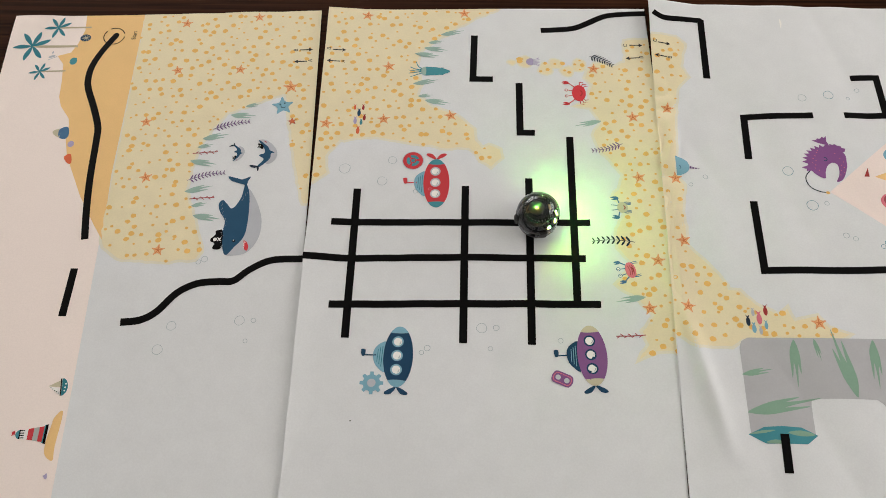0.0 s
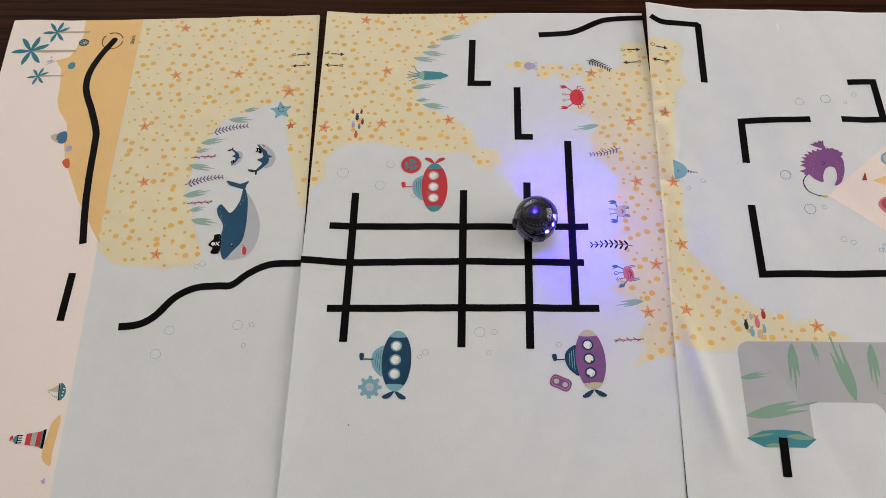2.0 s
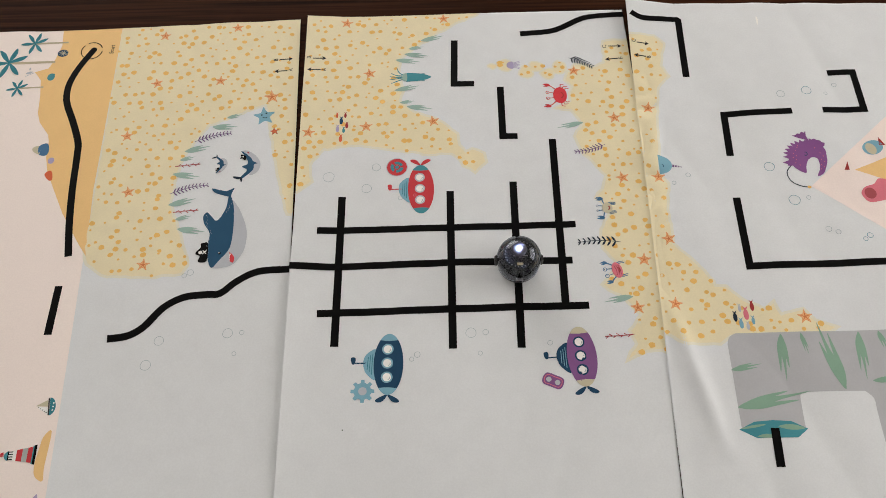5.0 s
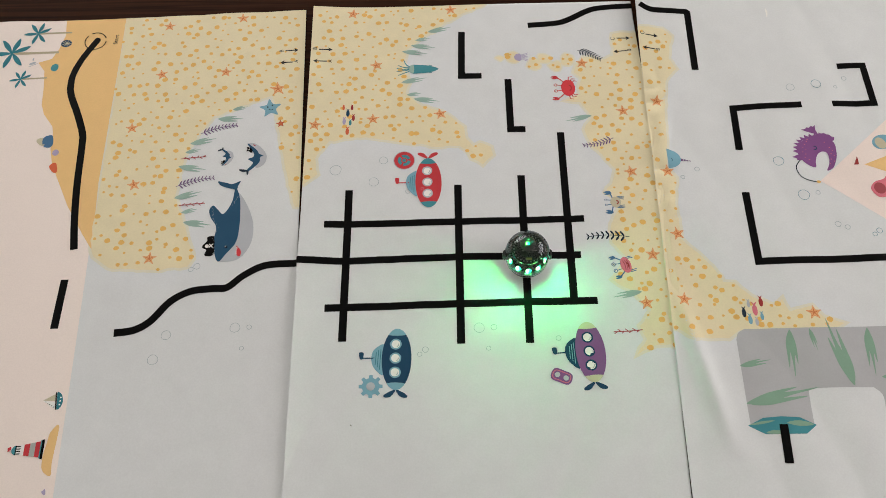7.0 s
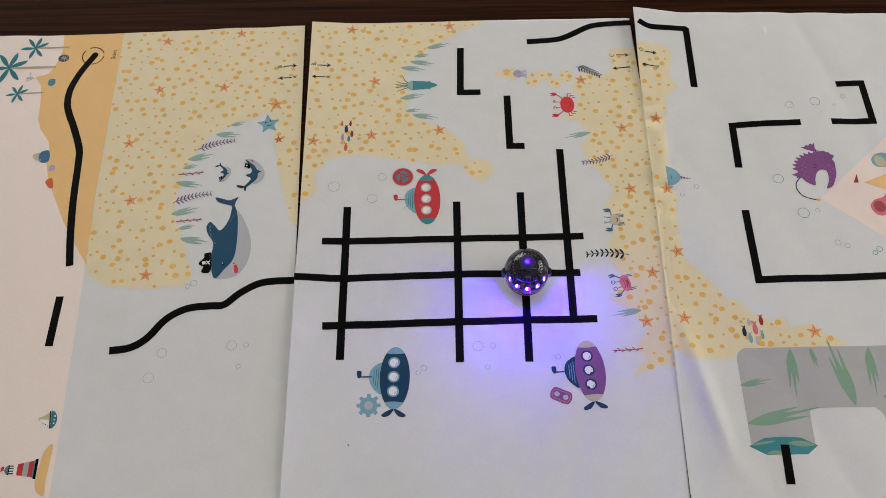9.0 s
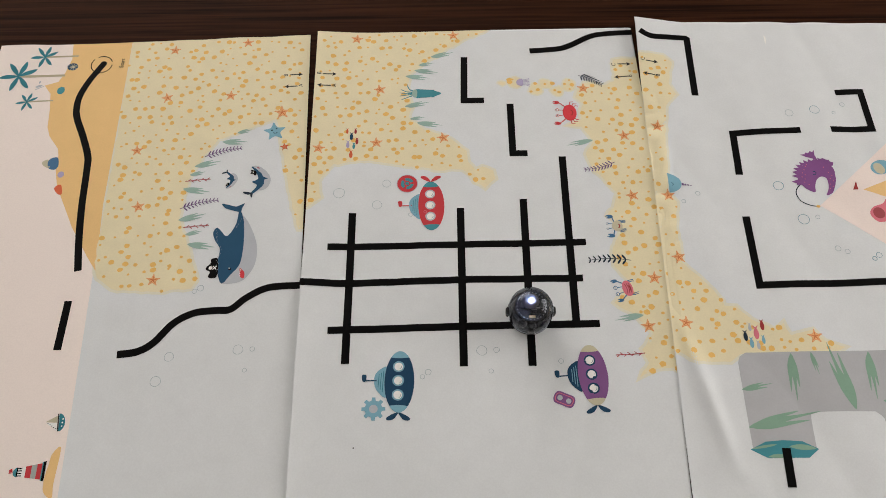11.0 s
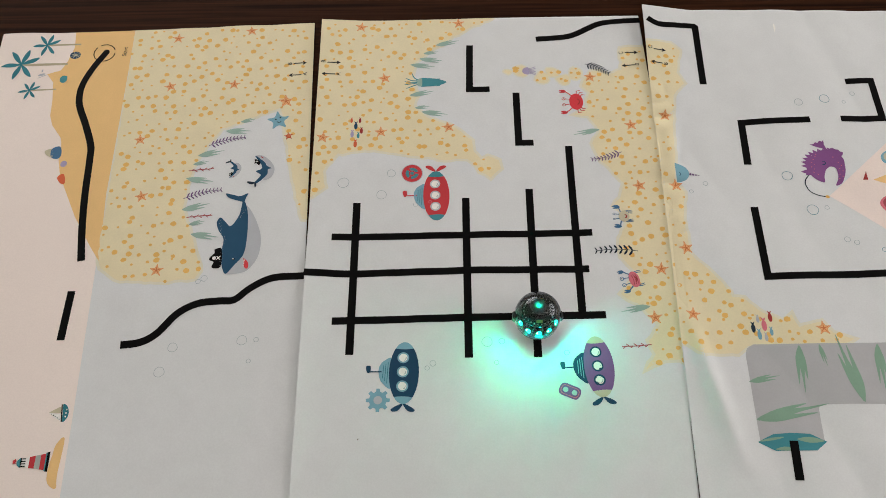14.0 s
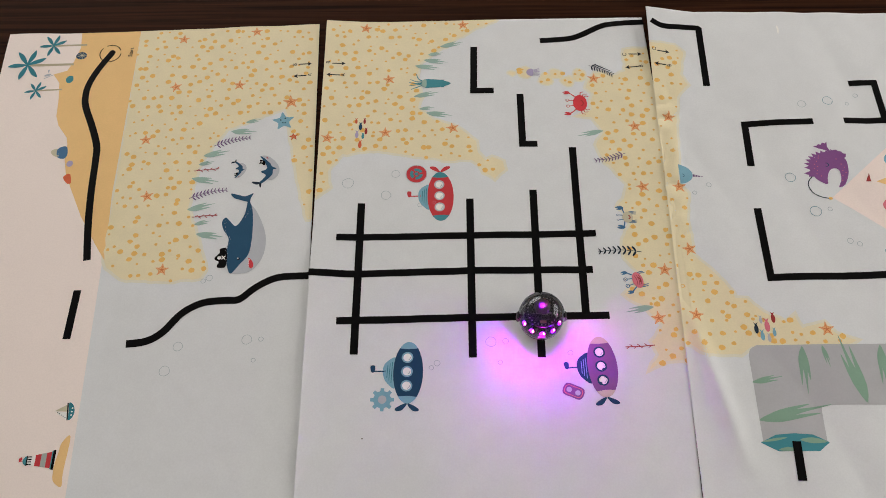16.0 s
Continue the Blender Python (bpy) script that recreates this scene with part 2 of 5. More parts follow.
def window_wall(side, number, depth, ends, opening, along_x):
    """A wall with one wide window in it; depth and ends are its extents across and along."""
    def bar(a, b2, c, d, bm=None, near=depth):
        return box(a, b2, *near, c, d, bm=bm) if along_x else box(*near, a, b2, c, d, bm=bm)
    (a, b2), (p, q) = ends, opening
    bm = bar(a, p, z0, z1)
    bar(q, b2, z0, z1, bm)
    bar(p, q, z0, 0.25, bm)
    bar(p, q, 1.6, z1, bm)
    structure("wall_" + side, bm, WALL, "plain cream painted wall with a window opening", "wall")
    wn = tagged(new("window_" + number), "white framed window in the plain wall", "window", kind="structure")
    mid, c = sum(depth) / 2, (p + q) / 2
    fr = (mid - 0.03, mid + 0.03)
    bm = bar(p, p + 0.06, 0.25, 1.6, None, fr)
    for k in ((q - 0.06, q, 0.25, 1.6), (p + 0.06, q - 0.06, 0.25, 0.31), (p + 0.06, q - 0.06, 1.54, 1.6), (c - 0.03, c + 0.03, 0.31, 1.54)):
        bar(*k, bm, fr)
    part("window_frame", bm, TRIM, wn)
    for k in ((p + 0.06, c - 0.03), (c + 0.03, q - 0.06)):
        pane = part("pane", bar(*k, 0.31, 1.54, None, (mid - 0.004, mid + 0.004)), GLASS, wn)
        pane.visible_shadow = False


window_wall("east", "1", (x1, x1 + 0.15), (y0, y1), (-1.1, 1.3), False)
window_wall("north", "2", (y1, y1 + 0.15), (x0 - 0.15, x1 + 0.15), (-2.3, 0.1), True)

# ---- table ----
tb = tagged(new("table"), "dark walnut-stained wooden table under the paper sheets", "table")
TABLE = -0.0019
part("tabletop", box(-0.75, 1.05, -0.62, 0.42, TABLE - 0.035, TABLE, 0.004), WOOD, tb)
for lx in (-0.68, 0.98):
    for ly in (-0.55, 0.35):
        part("leg", box(lx - 0.03, lx + 0.03, ly - 0.03, ly + 0.03, z0, TABLE - 0.035, 0.004), WOOD, tb)


# ---- printed paper ----
class Sheet:
    """A sheet by its top-left corner, turn in degrees, size, and the height of its surface."""

    def __init__(self, corner, turn, w, h, base, lift, label, step, trim=None):
        self.c, self.a, self.w, self.h, self.base, self.lift, self.step, self.trim = corner, radians(turn), w, h, base, lift, step, trim
        self.ob = self.build(label)

    def local(self, x, y):
        dx, dy = x - self.c[0], y - self.c[1]
        ca, sa = math.cos(self.a), math.sin(self.a)
        return dx * ca + dy * sa, dx * sa - dy * ca

    def place(self, u, v):
        ca, sa = math.cos(self.a), math.sin(self.a)
        return self.c[0] + u * ca + v * sa, self.c[1] + u * sa - v * ca

    def z(self, x, y):
        """The height of the modelled surface, between its grid lines."""
        u, v = self.local(x, y)
        if self.trim:
            u /= 1 - float(np.interp(v, *self.trim)) / self.w
        i = max(0, min(len(self.us) - 2, int(np.searchsorted(self.us, u)) - 1))
        j = max(0, min(len(self.hs) - 2, int(v / self.h * (len(self.hs) - 1))))
        a = min(1.0, max(0.0, (u - self.us[i]) / (self.us[i + 1] - self.us[i])))
        b2 = min(1.0, max(0.0, v / self.h * (len(self.hs) - 1) - j))
        q = self.hs
        return (q[j][i] * (1 - a) + q[j][i + 1] * a) * (1 - b2) + (q[j + 1][i] * (1 - a) + q[j + 1][i + 1] * a) * b2

    def build(self, label):
        nu, nv = 120, 240
        self.us = [self.w * (0.65 * (0.5 - 0.5 * math.cos(math.pi * i / nu)) + 0.35 * i / nu) for i in range(nu + 1)]
        self.hs = [[self.base + self.lift(u, self.h * j / nv) for u in self.us] for j in range(nv + 1)]
        bm = bmesh.new()
        cut = [1 - (float(np.interp(self.h * j / nv, *self.trim)) if self.trim else 0.0) / self.w for j in range(nv + 1)]
        grid = [[bm.verts.new((*self.place(u * cut[j], self.h * j / nv), self.hs[j][i])) for i, u in enumerate(self.us)] for j in range(nv + 1)]
        for j in range(nv):
            for i in range(nu):
                bm.faces.new((grid[j][i], grid[j + 1][i], grid[j + 1][i + 1], grid[j][i + 1]))
        # thin edge
        rim = bmesh.ops.extrude_face_region(bm, geom=bm.faces[:])
        for e in rim["geom"]:
            if isinstance(e, bmesh.types.BMVert):
                e.co.z -= 0.00018
        bmesh.ops.recalc_face_normals(bm, faces=bm.faces[:])
        ob = part("paper_sheet", bm, SEA, None, smooth=True)
        return tagged(ob, label, "paper sheet", "printed activity sheets")


def wave(u, v, s):
    return noise.noise(Vector((u * 9, v * 7, s)))


def crease(u, v, s, ang, freq):
    """Shallow handling folds that run across the sheet."""
    a = radians(ang)
    d = u * math.cos(a) + v * math.sin(a)
    n = noise.noise(Vector((d * freq, (v * math.cos(a) - u * math.sin(a)) * 5, s)))
    return abs(n)


def lift_a(u, v):
    z = 0.0006 + 0.0006 * (1 + wave(u, v, 1.3)) + 0.0018 * crease(u, v, 3.0, 12, 22)
    z += 0.0030 * math.exp(-((u + v) / 0.05) ** 2)
    return z


def ease(x, a, b2):
    k = min(1.0, max(0.0, (x - a) / (b2 - a)))
    return k * k * (3 - 2 * k)


def ridge(v, d, reach):
    """The pushed-up edge along which two sheets meet; d: the distance from it."""
    high = 0.0028 * ease(v, 0.04, 0.14) * (1 - 0.5 * ease(v, 0.27, 0.36))
    high += 0.0008 * ease(v, 0.08, 0.12) * (1 - ease(v, 0.2, 0.26)) * math.sin(v * 95)
    return high * math.exp(-d / reach) + 0.0004 * ease(v, 0.1, 0.3) * math.exp(-d / 0.09)


def lift_b(u, v):
    d = 0.2805 - u
    flat = 1 - math.exp(-d / 0.02)
    z = 0.0008 + flat * (0.0006 * (1 + wave(u, v, 4.1)) + 0.0042 * min(1, 0.15 + v * 1.9) * crease(u, v, 8.0, 24, 24))
    z += 0.0016 * math.exp(-u / 0.014) * (1.0 + 0.4 * math.sin(v * 21))
    z += 0.0022 * math.exp(-((u) ** 2 + v ** 2) / 0.0009)
    return z + ridge(v, d, 0.019)


def lift_c(u, v):
    flat = 1 - math.exp(-u / 0.02)
    z = 0.0014 + flat * (0.0006 * (1 + wave(u, v, 7.7)) + 0.0026 * crease(u, v, 11.0, -14, 22))
    z += ridge(v - 0.0085, u, 0.008)
    # the free top corner curls up, with small folds below it
    top = 1 - ease(v, 0.05, 0.12)
    z += 0.0030 * top * math.exp(-u / 0.02) + 0.0048 * math.exp(-(u / 0.026) ** 2 - (v / 0.05) ** 2)
    fold = ease(v, 0.07, 0.11) * (1 - ease(v, 0.2, 0.25))
    z += 0.0070 * fold * math.exp(-((u - 0.007) / 0.010) ** 2) * abs(noise.noise(Vector((u * 60 + v * 22, v * 38, 3.3))))
    # a long soft fold runs off the seam lower down
    along = min(1.0, max(0.0, (v - 0.28) / 0.13))
    z += 0.0038 * math.sin(math.pi * along) * math.exp(-((u - 0.004 - 0.03 * along) / 0.0065) ** 2)
    z += 0.0016 * math.exp(-((u - 0.03) / 0.03) ** 2 - ((v - 0.38) / 0.08) ** 2) * (0.7 + 0.6 * noise.noise(Vector((u * 45, v * 12, 5.0))))
    return z


A = Sheet((-0.2810, -0.0113), 2.2, 0.2742, 0.4318, -0.0016, lift_a, "white paper sheet printed with a beach and sand by the sea", 0.004)
B = Sheet((0.0000, 0.0005), 0.6, 0.2805, 0.4318, -0.0019, lift_b, "white paper sheet printed with a track grid and submarines", 0.004, ((0, 0.12, 0.2, 0.3, 0.36, 0.4318), (0, 0, 0.0019, 0.0054, 0.0105, 0.0136)))
C = Sheet((0.2827, 0.0090), -1.42, 0.2794, 0.4360, -0.0021, lift_c, "white paper sheet with curled edge, printed maze and sea cave", 0.002)


def smooth(pts, n=6, closed=True):
    """Rounds a polyline by Catmull-Rom."""
    out, m = [], len(pts)
    for i in range(m if closed else m - 1):
        p = [Vector(pts[(i + k) % m] if closed else pts[min(max(i + k, 0), m - 1)]) for k in (-1, 0, 1, 2)]
        for k in range(n):
            t = k / n
            out.append(0.5 * ((2 * p[1]) + (p[2] - p[0]) * t + (2 * p[0] - 5 * p[1] + 4 * p[2] - p[3]) * t * t + (3 * p[1] - p[0] - 3 * p[2] + p[3]) * t ** 3))
    if not closed:
        out.append(Vector(pts[-1]))
    return [(v[0], v[1]) for v in out]


def ell(cx, cy, rx, ry=None, rot=0, n=20, a0=0, a1=360):
    ry = rx if ry is None else ry
    c, s = math.cos(radians(rot)), math.sin(radians(rot))
    pts = []
    full = a1 - a0 >= 360
    for k in range(n if full else n + 1):
        a = radians(a0 + (a1 - a0) * k / n)
        x, y = rx * math.cos(a), ry * math.sin(a)
        pts.append((cx + x * c - y * s, cy + x * s + y * c))
    return pts


def star(cx, cy, r, rot=0, inner=0.45, n=5, fat=0):
    pts = [(cx + (r if k % 2 == 0 else r * inner) * math.cos(radians(rot + 180 / n * k)), cy + (r if k % 2 == 0 else r * inner) * math.sin(radians(rot + 180 / n * k))) for k in range(2 * n)]
    return smooth(pts, 3) if fat else pts


def stroke(pts, w, closed=False, taper=None):
    """Quads along a polyline, mitred; taper: the width factor at its end."""
    m, quads, L, R = len(pts), [], [], []
    for i, p in enumerate(pts):
        p = Vector(p)
        a = Vector(pts[(i - 1) % m]) if closed or i else None
        c = Vector(pts[(i + 1) % m]) if closed or i < m - 1 else None
        d1 = (p - a).normalized() if a is not None else (c - p).normalized()
        d2 = (c - p).normalized() if c is not None else d1
        t = (d1 + d2).normalized() if (d1 + d2).length > 1e-6 else d1
        nrm = Vector((-t.y, t.x))
        k = 1 / max(0.5, nrm.dot(Vector((-d1.y, d1.x))))
        f = 1 if taper is None else 1 + (taper - 1) * i / (m - 1)
        L.append(p + nrm * w / 2 * k * f)
        R.append(p - nrm * w / 2 * k * f)
    for i in range(m if closed else m - 1):
        j = (i + 1) % m
        quads.append([tuple(R[i]), tuple(R[j]), tuple(L[j]), tuple(L[i])])
    return quads


def ring(cx, cy, r, w, n=24, wob=0.0):
    pts = [(cx + r * (1 + wob * math.sin(3 * a + cx * 900)) * math.cos(a), cy + r * math.sin(a)) for a in (2 * math.pi * k / n for k in range(n))]
    return stroke(pts, w, True)


def on(c, s, rot=0, flip=False):
    """Maps a drawing's own units to the sheet: placed at c, s metres a unit, turned."""
    ca, sa = math.cos(radians(rot)), math.sin(radians(rot))

    def f(pts):
        return [(c[0] + s * ((-x if flip else x) * ca - y * sa), c[1] + s * ((-x if flip else x) * sa + y * ca)) for x, y in pts]
    return f


def many(f, polys):
    return [f(p) for p in polys]


def ink(name, polys, mat, sheet, layer, parent=None, label="", kind=""):
    """Flat printed shapes as one mesh that follows the sheet's surface."""
    bm = bmesh.new()
    for n, pts in enumerate(polys):
        up = 0.0 if len(pts) == 4 else 0.000003 * (n % 5)
        tris = tessellate_polygon([[Vector((x, y, 0)) for x, y in pts]])
        vs = [bm.verts.new((x, y, up)) for x, y in pts]
        for t in tris:
            try:
                bm.faces.new([vs[i] for i in t])
            except ValueError:
                pass
    bmesh.ops.remove_doubles(bm, verts=bm.verts[:], dist=2e-6)
    step = sheet.step
    if step:
        for _ in range(8):
            long = [e for e in bm.edges if e.calc_length() > step]
            if not long:
                break
            bmesh.ops.subdivide_edges(bm, edges=long, cuts=1)
            bmesh.ops.triangulate(bm, faces=[f for f in bm.faces if len(f.verts) > 3])
    for v in bm.verts:
        v.co.z += sheet.z(v.co.x, v.co.y) + 0.00003 * layer
    for f in bm.faces:
        f.normal_update()
        if f.normal.z < 0:
            f.normal_flip()
    ob = part(name, bm, mat, parent or sheet.ob, label)
    if kind:
        ob["kind"] = kind
    return ob


def halo(sheet, poly, layer, w=0.0045):
    """The paler watercolour fringe of a sand area."""
    out = [on_sheet(sheet, q, 0.0004) for q in stroke(poly, w, True)]
    return ink("sand_fringe", [q for q in out if len(q) > 2], SAND_FADE, sheet, layer - 0.5, label="faded fringe of the printed sand")


def inside(p, poly):
    hit, j = False, len(poly) - 1
    for i in range(len(poly)):
        (xi, yi), (xj, yj) = poly[i], poly[j]
        if (yi > p[1]) != (yj > p[1]) and p[0] < (xj - xi) * (p[1] - yi) / (yj - yi) + xi:
            hit = not hit
        j = i
    return hit


def on_sheet(sheet, poly, margin=0.0):
    """Clips a polygon to the sheet's own rectangle."""
    def clip(pts, f):
        out = []
        for i, p in enumerate(pts):
            q = pts[(i + 1) % len(pts)]
            a, b2 = f(p), f(q)
            if a >= 0:
                out.append(p)
            if (a >= 0) != (b2 >= 0):
                k = a / (a - b2)
                out.append((p[0] + (q[0] - p[0]) * k, p[1] + (q[1] - p[1]) * k))
        return out
    uv = [sheet.local(*p) for p in poly]
    for f in (lambda p: p[0] - margin, lambda p: sheet.w - margin - p[0], lambda p: p[1] - margin, lambda p: sheet.h - margin - p[1]):
        uv = clip(uv, f) if uv else uv
    return [sheet.place(*p) for p in uv]


def ragged(poly, step=0.004, amp=0.0016, seed=0):
    """Breaks a polygon's outline into a soft uneven edge."""
    out = []
    for i, p in enumerate(poly):
        q = poly[(i + 1) % len(poly)]
        d = Vector(q) - Vector(p)
        n = max(1, int(d.length / step))
        for k in range(n):
            v = Vector(p) + d * k / n
            a = amp * noise.noise(Vector((v.x * 170, v.y * 170, seed)))
            out.append((v.x + a, v.y + amp * noise.noise(Vector((v.x * 170, v.y * 170, seed + 5.5)))))
    return out


def dots(sheet, poly, rng, spacing=0.0094, keep=()):
    """Ochre speckles scattered over a sand area."""
    xs, ys = [p[0] for p in poly], [p[1] for p in poly]
    polys = []
    y = min(ys)
    row = 0
    while y < max(ys):
        x = min(xs) + (row % 2) * spacing / 2
        while x < max(xs):
            px, py = x + rng.uniform(-0.34, 0.34) * spacing, y + rng.uniform(-0.34, 0.34) * spacing
            x += spacing
            r = rng.choice((0.0010, 0.0013, 0.0017, 0.0021, 0.0024))
            if rng.random() < 0.06 or not inside((px, py), poly):
                continue
            u, v = sheet.local(px, py)
            if not (r * 1.3 < u < sheet.w - r * 1.3 and r * 1.3 < v < sheet.h - r * 1.3) or any((px - k[0]) ** 2 + (py - k[1]) ** 2 < 0.006 ** 2 for k in keep):
                continue
            polys.append([(px + r * rng.uniform(0.9, 1.15) * math.cos(a), py + r * rng.uniform(0.8, 1.05) * math.sin(a)) for a in (2 * math.pi * k / 9 for k in range(9))])
        y += spacing * 0.87
        row += 1
    return polys


# --- drawings that repeat ---
def starfish(sheet, c, r, rot=0, mats=(ORANGE, ORANGE_D)):
    r *= 1.12
    ob = ink("starfish_drawing", [star(*c, r, 90 + rot, 0.44, fat=1)], mats[1], sheet, 4.5, label="orange starfish printed on the sand")
    ink("bright_face", [star(*c, r * 0.84, 90 + rot, 0.42, fat=1)], mats[0], sheet, 5.5, ob)
    ink("ridge", [q for k in range(5) for q in stroke([c, (c[0] + r * 0.6 * math.cos(radians(90 + rot + 72 * k)), c[1] + r * 0.6 * math.sin(radians(90 + rot + 72 * k)))], r * 0.16, taper=0.3)],
        ORANGE_R, sheet, 6.5, ob)
    return ob


def seaweed(sheet, a, b2, w, mat=None, layer=5):
    """A tuft of three blades from its root a to its tip b2."""
    mat = mat or LEAF
    d = Vector(b2) - Vector(a)
    L, rot = d.length, math.degrees(math.atan2(d.y, d.x))
    f = on(a, L, rot)
    k = w / L
    blades = [smooth([(0, 0), (0.25, 0.5 * k), (0.6, 0.3 * k), (1, 0.02), (0.6, -0.05 * k), (0.3, -0.35 * k)], 4),
              smooth([(0.05, -0.1 * k), (0.35, -0.1 * k), (0.82, -0.42 * k), (0.55, -0.55 * k), (0.25, -0.55 * k)], 4),
              smooth([(0.05, 0.1 * k), (0.3, 0.6 * k), (0.72, 0.62 * k), (0.45, 0.3 * k)], 4)]
    return ink("seaweed_drawing", many(f, blades), mat, sheet, layer, label="green tuft of seaweed blades printed on paper")


def fern(sheet, a, b2, mat, n=9, w=0.0042, bend=0.06, leaf=0.16, label="feathery sea plant printed on paper"):
    d = Vector(b2) - Vector(a)
    L, rot = d.length, math.degrees(math.atan2(d.y, d.x))
    f = on(a, L, rot)
    stem = [(t, bend * math.sin(math.pi * t)) for t in (k / 10 for k in range(11))]
    polys = stroke(f(stem), 0.0005)
    k = w / L
    for i in range(1, n + 1):
        t = i / (n + 0.5)
        y = bend * math.sin(math.pi * t)
        s = (1.05 - 0.45 * t) * k
        for sg in (1, -1):
            polys.append(f(ell(t + 0.35 * s, y + sg * 0.52 * s, 0.6 * s, leaf * s, sg * 55, 8)))
    return ink("sea_fern_drawing", polys, mat, sheet, 5, label=label)


def twig(sheet, a, b2):
    d = Vector(b2) - Vector(a)
    L, rot = d.length, math.degrees(math.atan2(d.y, d.x))
    f = on(a, L, rot)
    polys = stroke(f([(0, 0), (0.5, 0.02), (1, 0)]), 0.0007)
    for i in range(1, 8):
        t, sg = i / 8, (1 if i % 2 else -1)
        polys += stroke(f([(t, 0.01), (t + 0.1, sg * 0.075)]), 0.0006)
    return ink("coral_twig_drawing", polys, TWIG, sheet, 5, label="thin red coral twig printed on paper")


def bubble(sheet, c, r, mat=None, w=0.0004):
    return ink("bubble_drawing", ring(*c, r, w, wob=0.04), mat or GREYLINE, sheet, 5, label="thin ring of a bubble printed on paper")


def track(sheet, pts, w=0.0058, layer=4):
    return ink("track_line", stroke(pts, w), BLACK, sheet, layer, label="thick black printed track line")


def fish(sheet, c, s, mat):
    f = on(c, s, 0)
    return ink("fish_drawing", [f(ell(0, -0.12, 0.28, 0.62, n=14)), f([(-0.3, 0.85), (0, 0.62), (0.3, 0.85), (0.1, 0.42), (-0.1, 0.42)])], mat, sheet, 5, label="tiny fish of a printed school")


def letter(sheet, text, c, size, rot=90, mat=None):
    cu = bpy.data.curves.new("lettering", "FONT")
    cu.body, cu.size, cu.align_x, cu.align_y = text, size, "CENTER", "CENTER"
    tmp = bpy.data.objects.new("lettering", cu)
    scene.collection.objects.link(tmp)
    bpy.context.view_layer.update()
    me = bpy.data.meshes.new_from_object(tmp.evaluated_get(bpy.context.evaluated_depsgraph_get()))
    bpy.data.objects.remove(tmp)
    bpy.data.curves.remove(cu)
    f = on(c, 1.0, rot)
    for v in me.vertices:
        x, y = f([(v.co.x, v.co.y)])[0]
        v.co = (x, y, sheet.z(x, y) + 0.0003)
    me.name = "lettering"
    me.materials.clear()
    me.materials.append(mat or DARK_INK)
    ob = new("lettering", me)
    ob.parent = sheet.ob
    return ob


def arrow(sheet, a, b2):
    d = Vector(b2) - Vector(a)
    L, rot = d.length, math.degrees(math.atan2(d.y, d.x))
    f = on(a, 1.0, rot)
    ink("arrow_mark", many(f, [[(0, -0.0005), (L - 0.002, -0.0005), (L - 0.002, 0.0005), (0, 0.0005)], [(L - 0.0037, -0.0022), (L, 0), (L - 0.0037, 0.0022), (L - 0.0028, 0)]]),
        DARK_INK, sheet, 5, label="small printed arrow")


def crab(sheet, c, rx, ry, mat, limb, rot, claw, claw_size, eyes, eye_r, legs, stripes=0):
    """A crab seen from above; its claws and eyes reach along its own -x. Lengths in millimetres of its own space."""
    f = on(c, 0.001, rot)
    ob = ink("crab_drawing", [f(ell(0, 0, rx, ry, n=26))], mat, sheet, 6, label="cartoon crab printed on paper")
    for sg in (1, -1):
        for pts in legs:
            ink("leg", stroke(f([(x, sg * y) for x, y in pts]), 0.0008, taper=0.6), limb, sheet, 5, ob)
        cx, cy = claw[0], sg * claw[1]
        k = claw_size
        ink("claw", stroke(f(smooth([(-rx * 0.55, sg * ry * 0.7), (cx * 0.62, cy * 0.86), (cx + 0.6 * k, cy)], 3, False)), 0.0009)
            + [f(smooth([(cx + 0.9 * k, cy - 0.1 * k), (cx + 0.5 * k, cy + sg * 0.6 * k), (cx - 0.5 * k, cy + sg * 0.62 * k), (cx - 1.2 * k, cy + sg * 0.25 * k), (cx - 0.35 * k, cy + sg * 0.08 * k), (cx - 1.0 * k, cy - sg * 0.3 * k), (cx, cy - sg * 0.45 * k)], 3))],
            limb, sheet, 5, ob)
        ex, ey = eyes[0], sg * eyes[1]
        ink("eye_stalk", stroke(f([(-rx * 0.8, ey * 0.8), (ex, ey)]), 0.0006) + [f(ell(ex, ey, eye_r, n=14))], limb, sheet, 6, ob)
        ink("eye", [f(ell(ex, ey, eye_r * 0.66, n=12))], WHITE_INK, sheet, 7, ob)
        ink("pupil", [f(ell(ex - 0.15 * eye_r, ey, eye_r * 0.28, n=8))], NAVY, sheet, 8, ob)
    for k in range(stripes):
        x = rx * (-0.25 + 0.38 * k)
        ink("shell_stripe", stroke(f(smooth([(x - 0.3, -ry * 0.62), (x + 0.4, 0), (x - 0.3, ry * 0.62)], 4, False)), 0.0005), TWIG, sheet, 7, ob)
    ink("mouth", stroke(f(ell(rx * 0.05, 0, rx * 0.42, ry * 0.34, n=8, a0=-75, a1=75)), 0.0008), DARK_RED, sheet, 7, ob)
    return ob


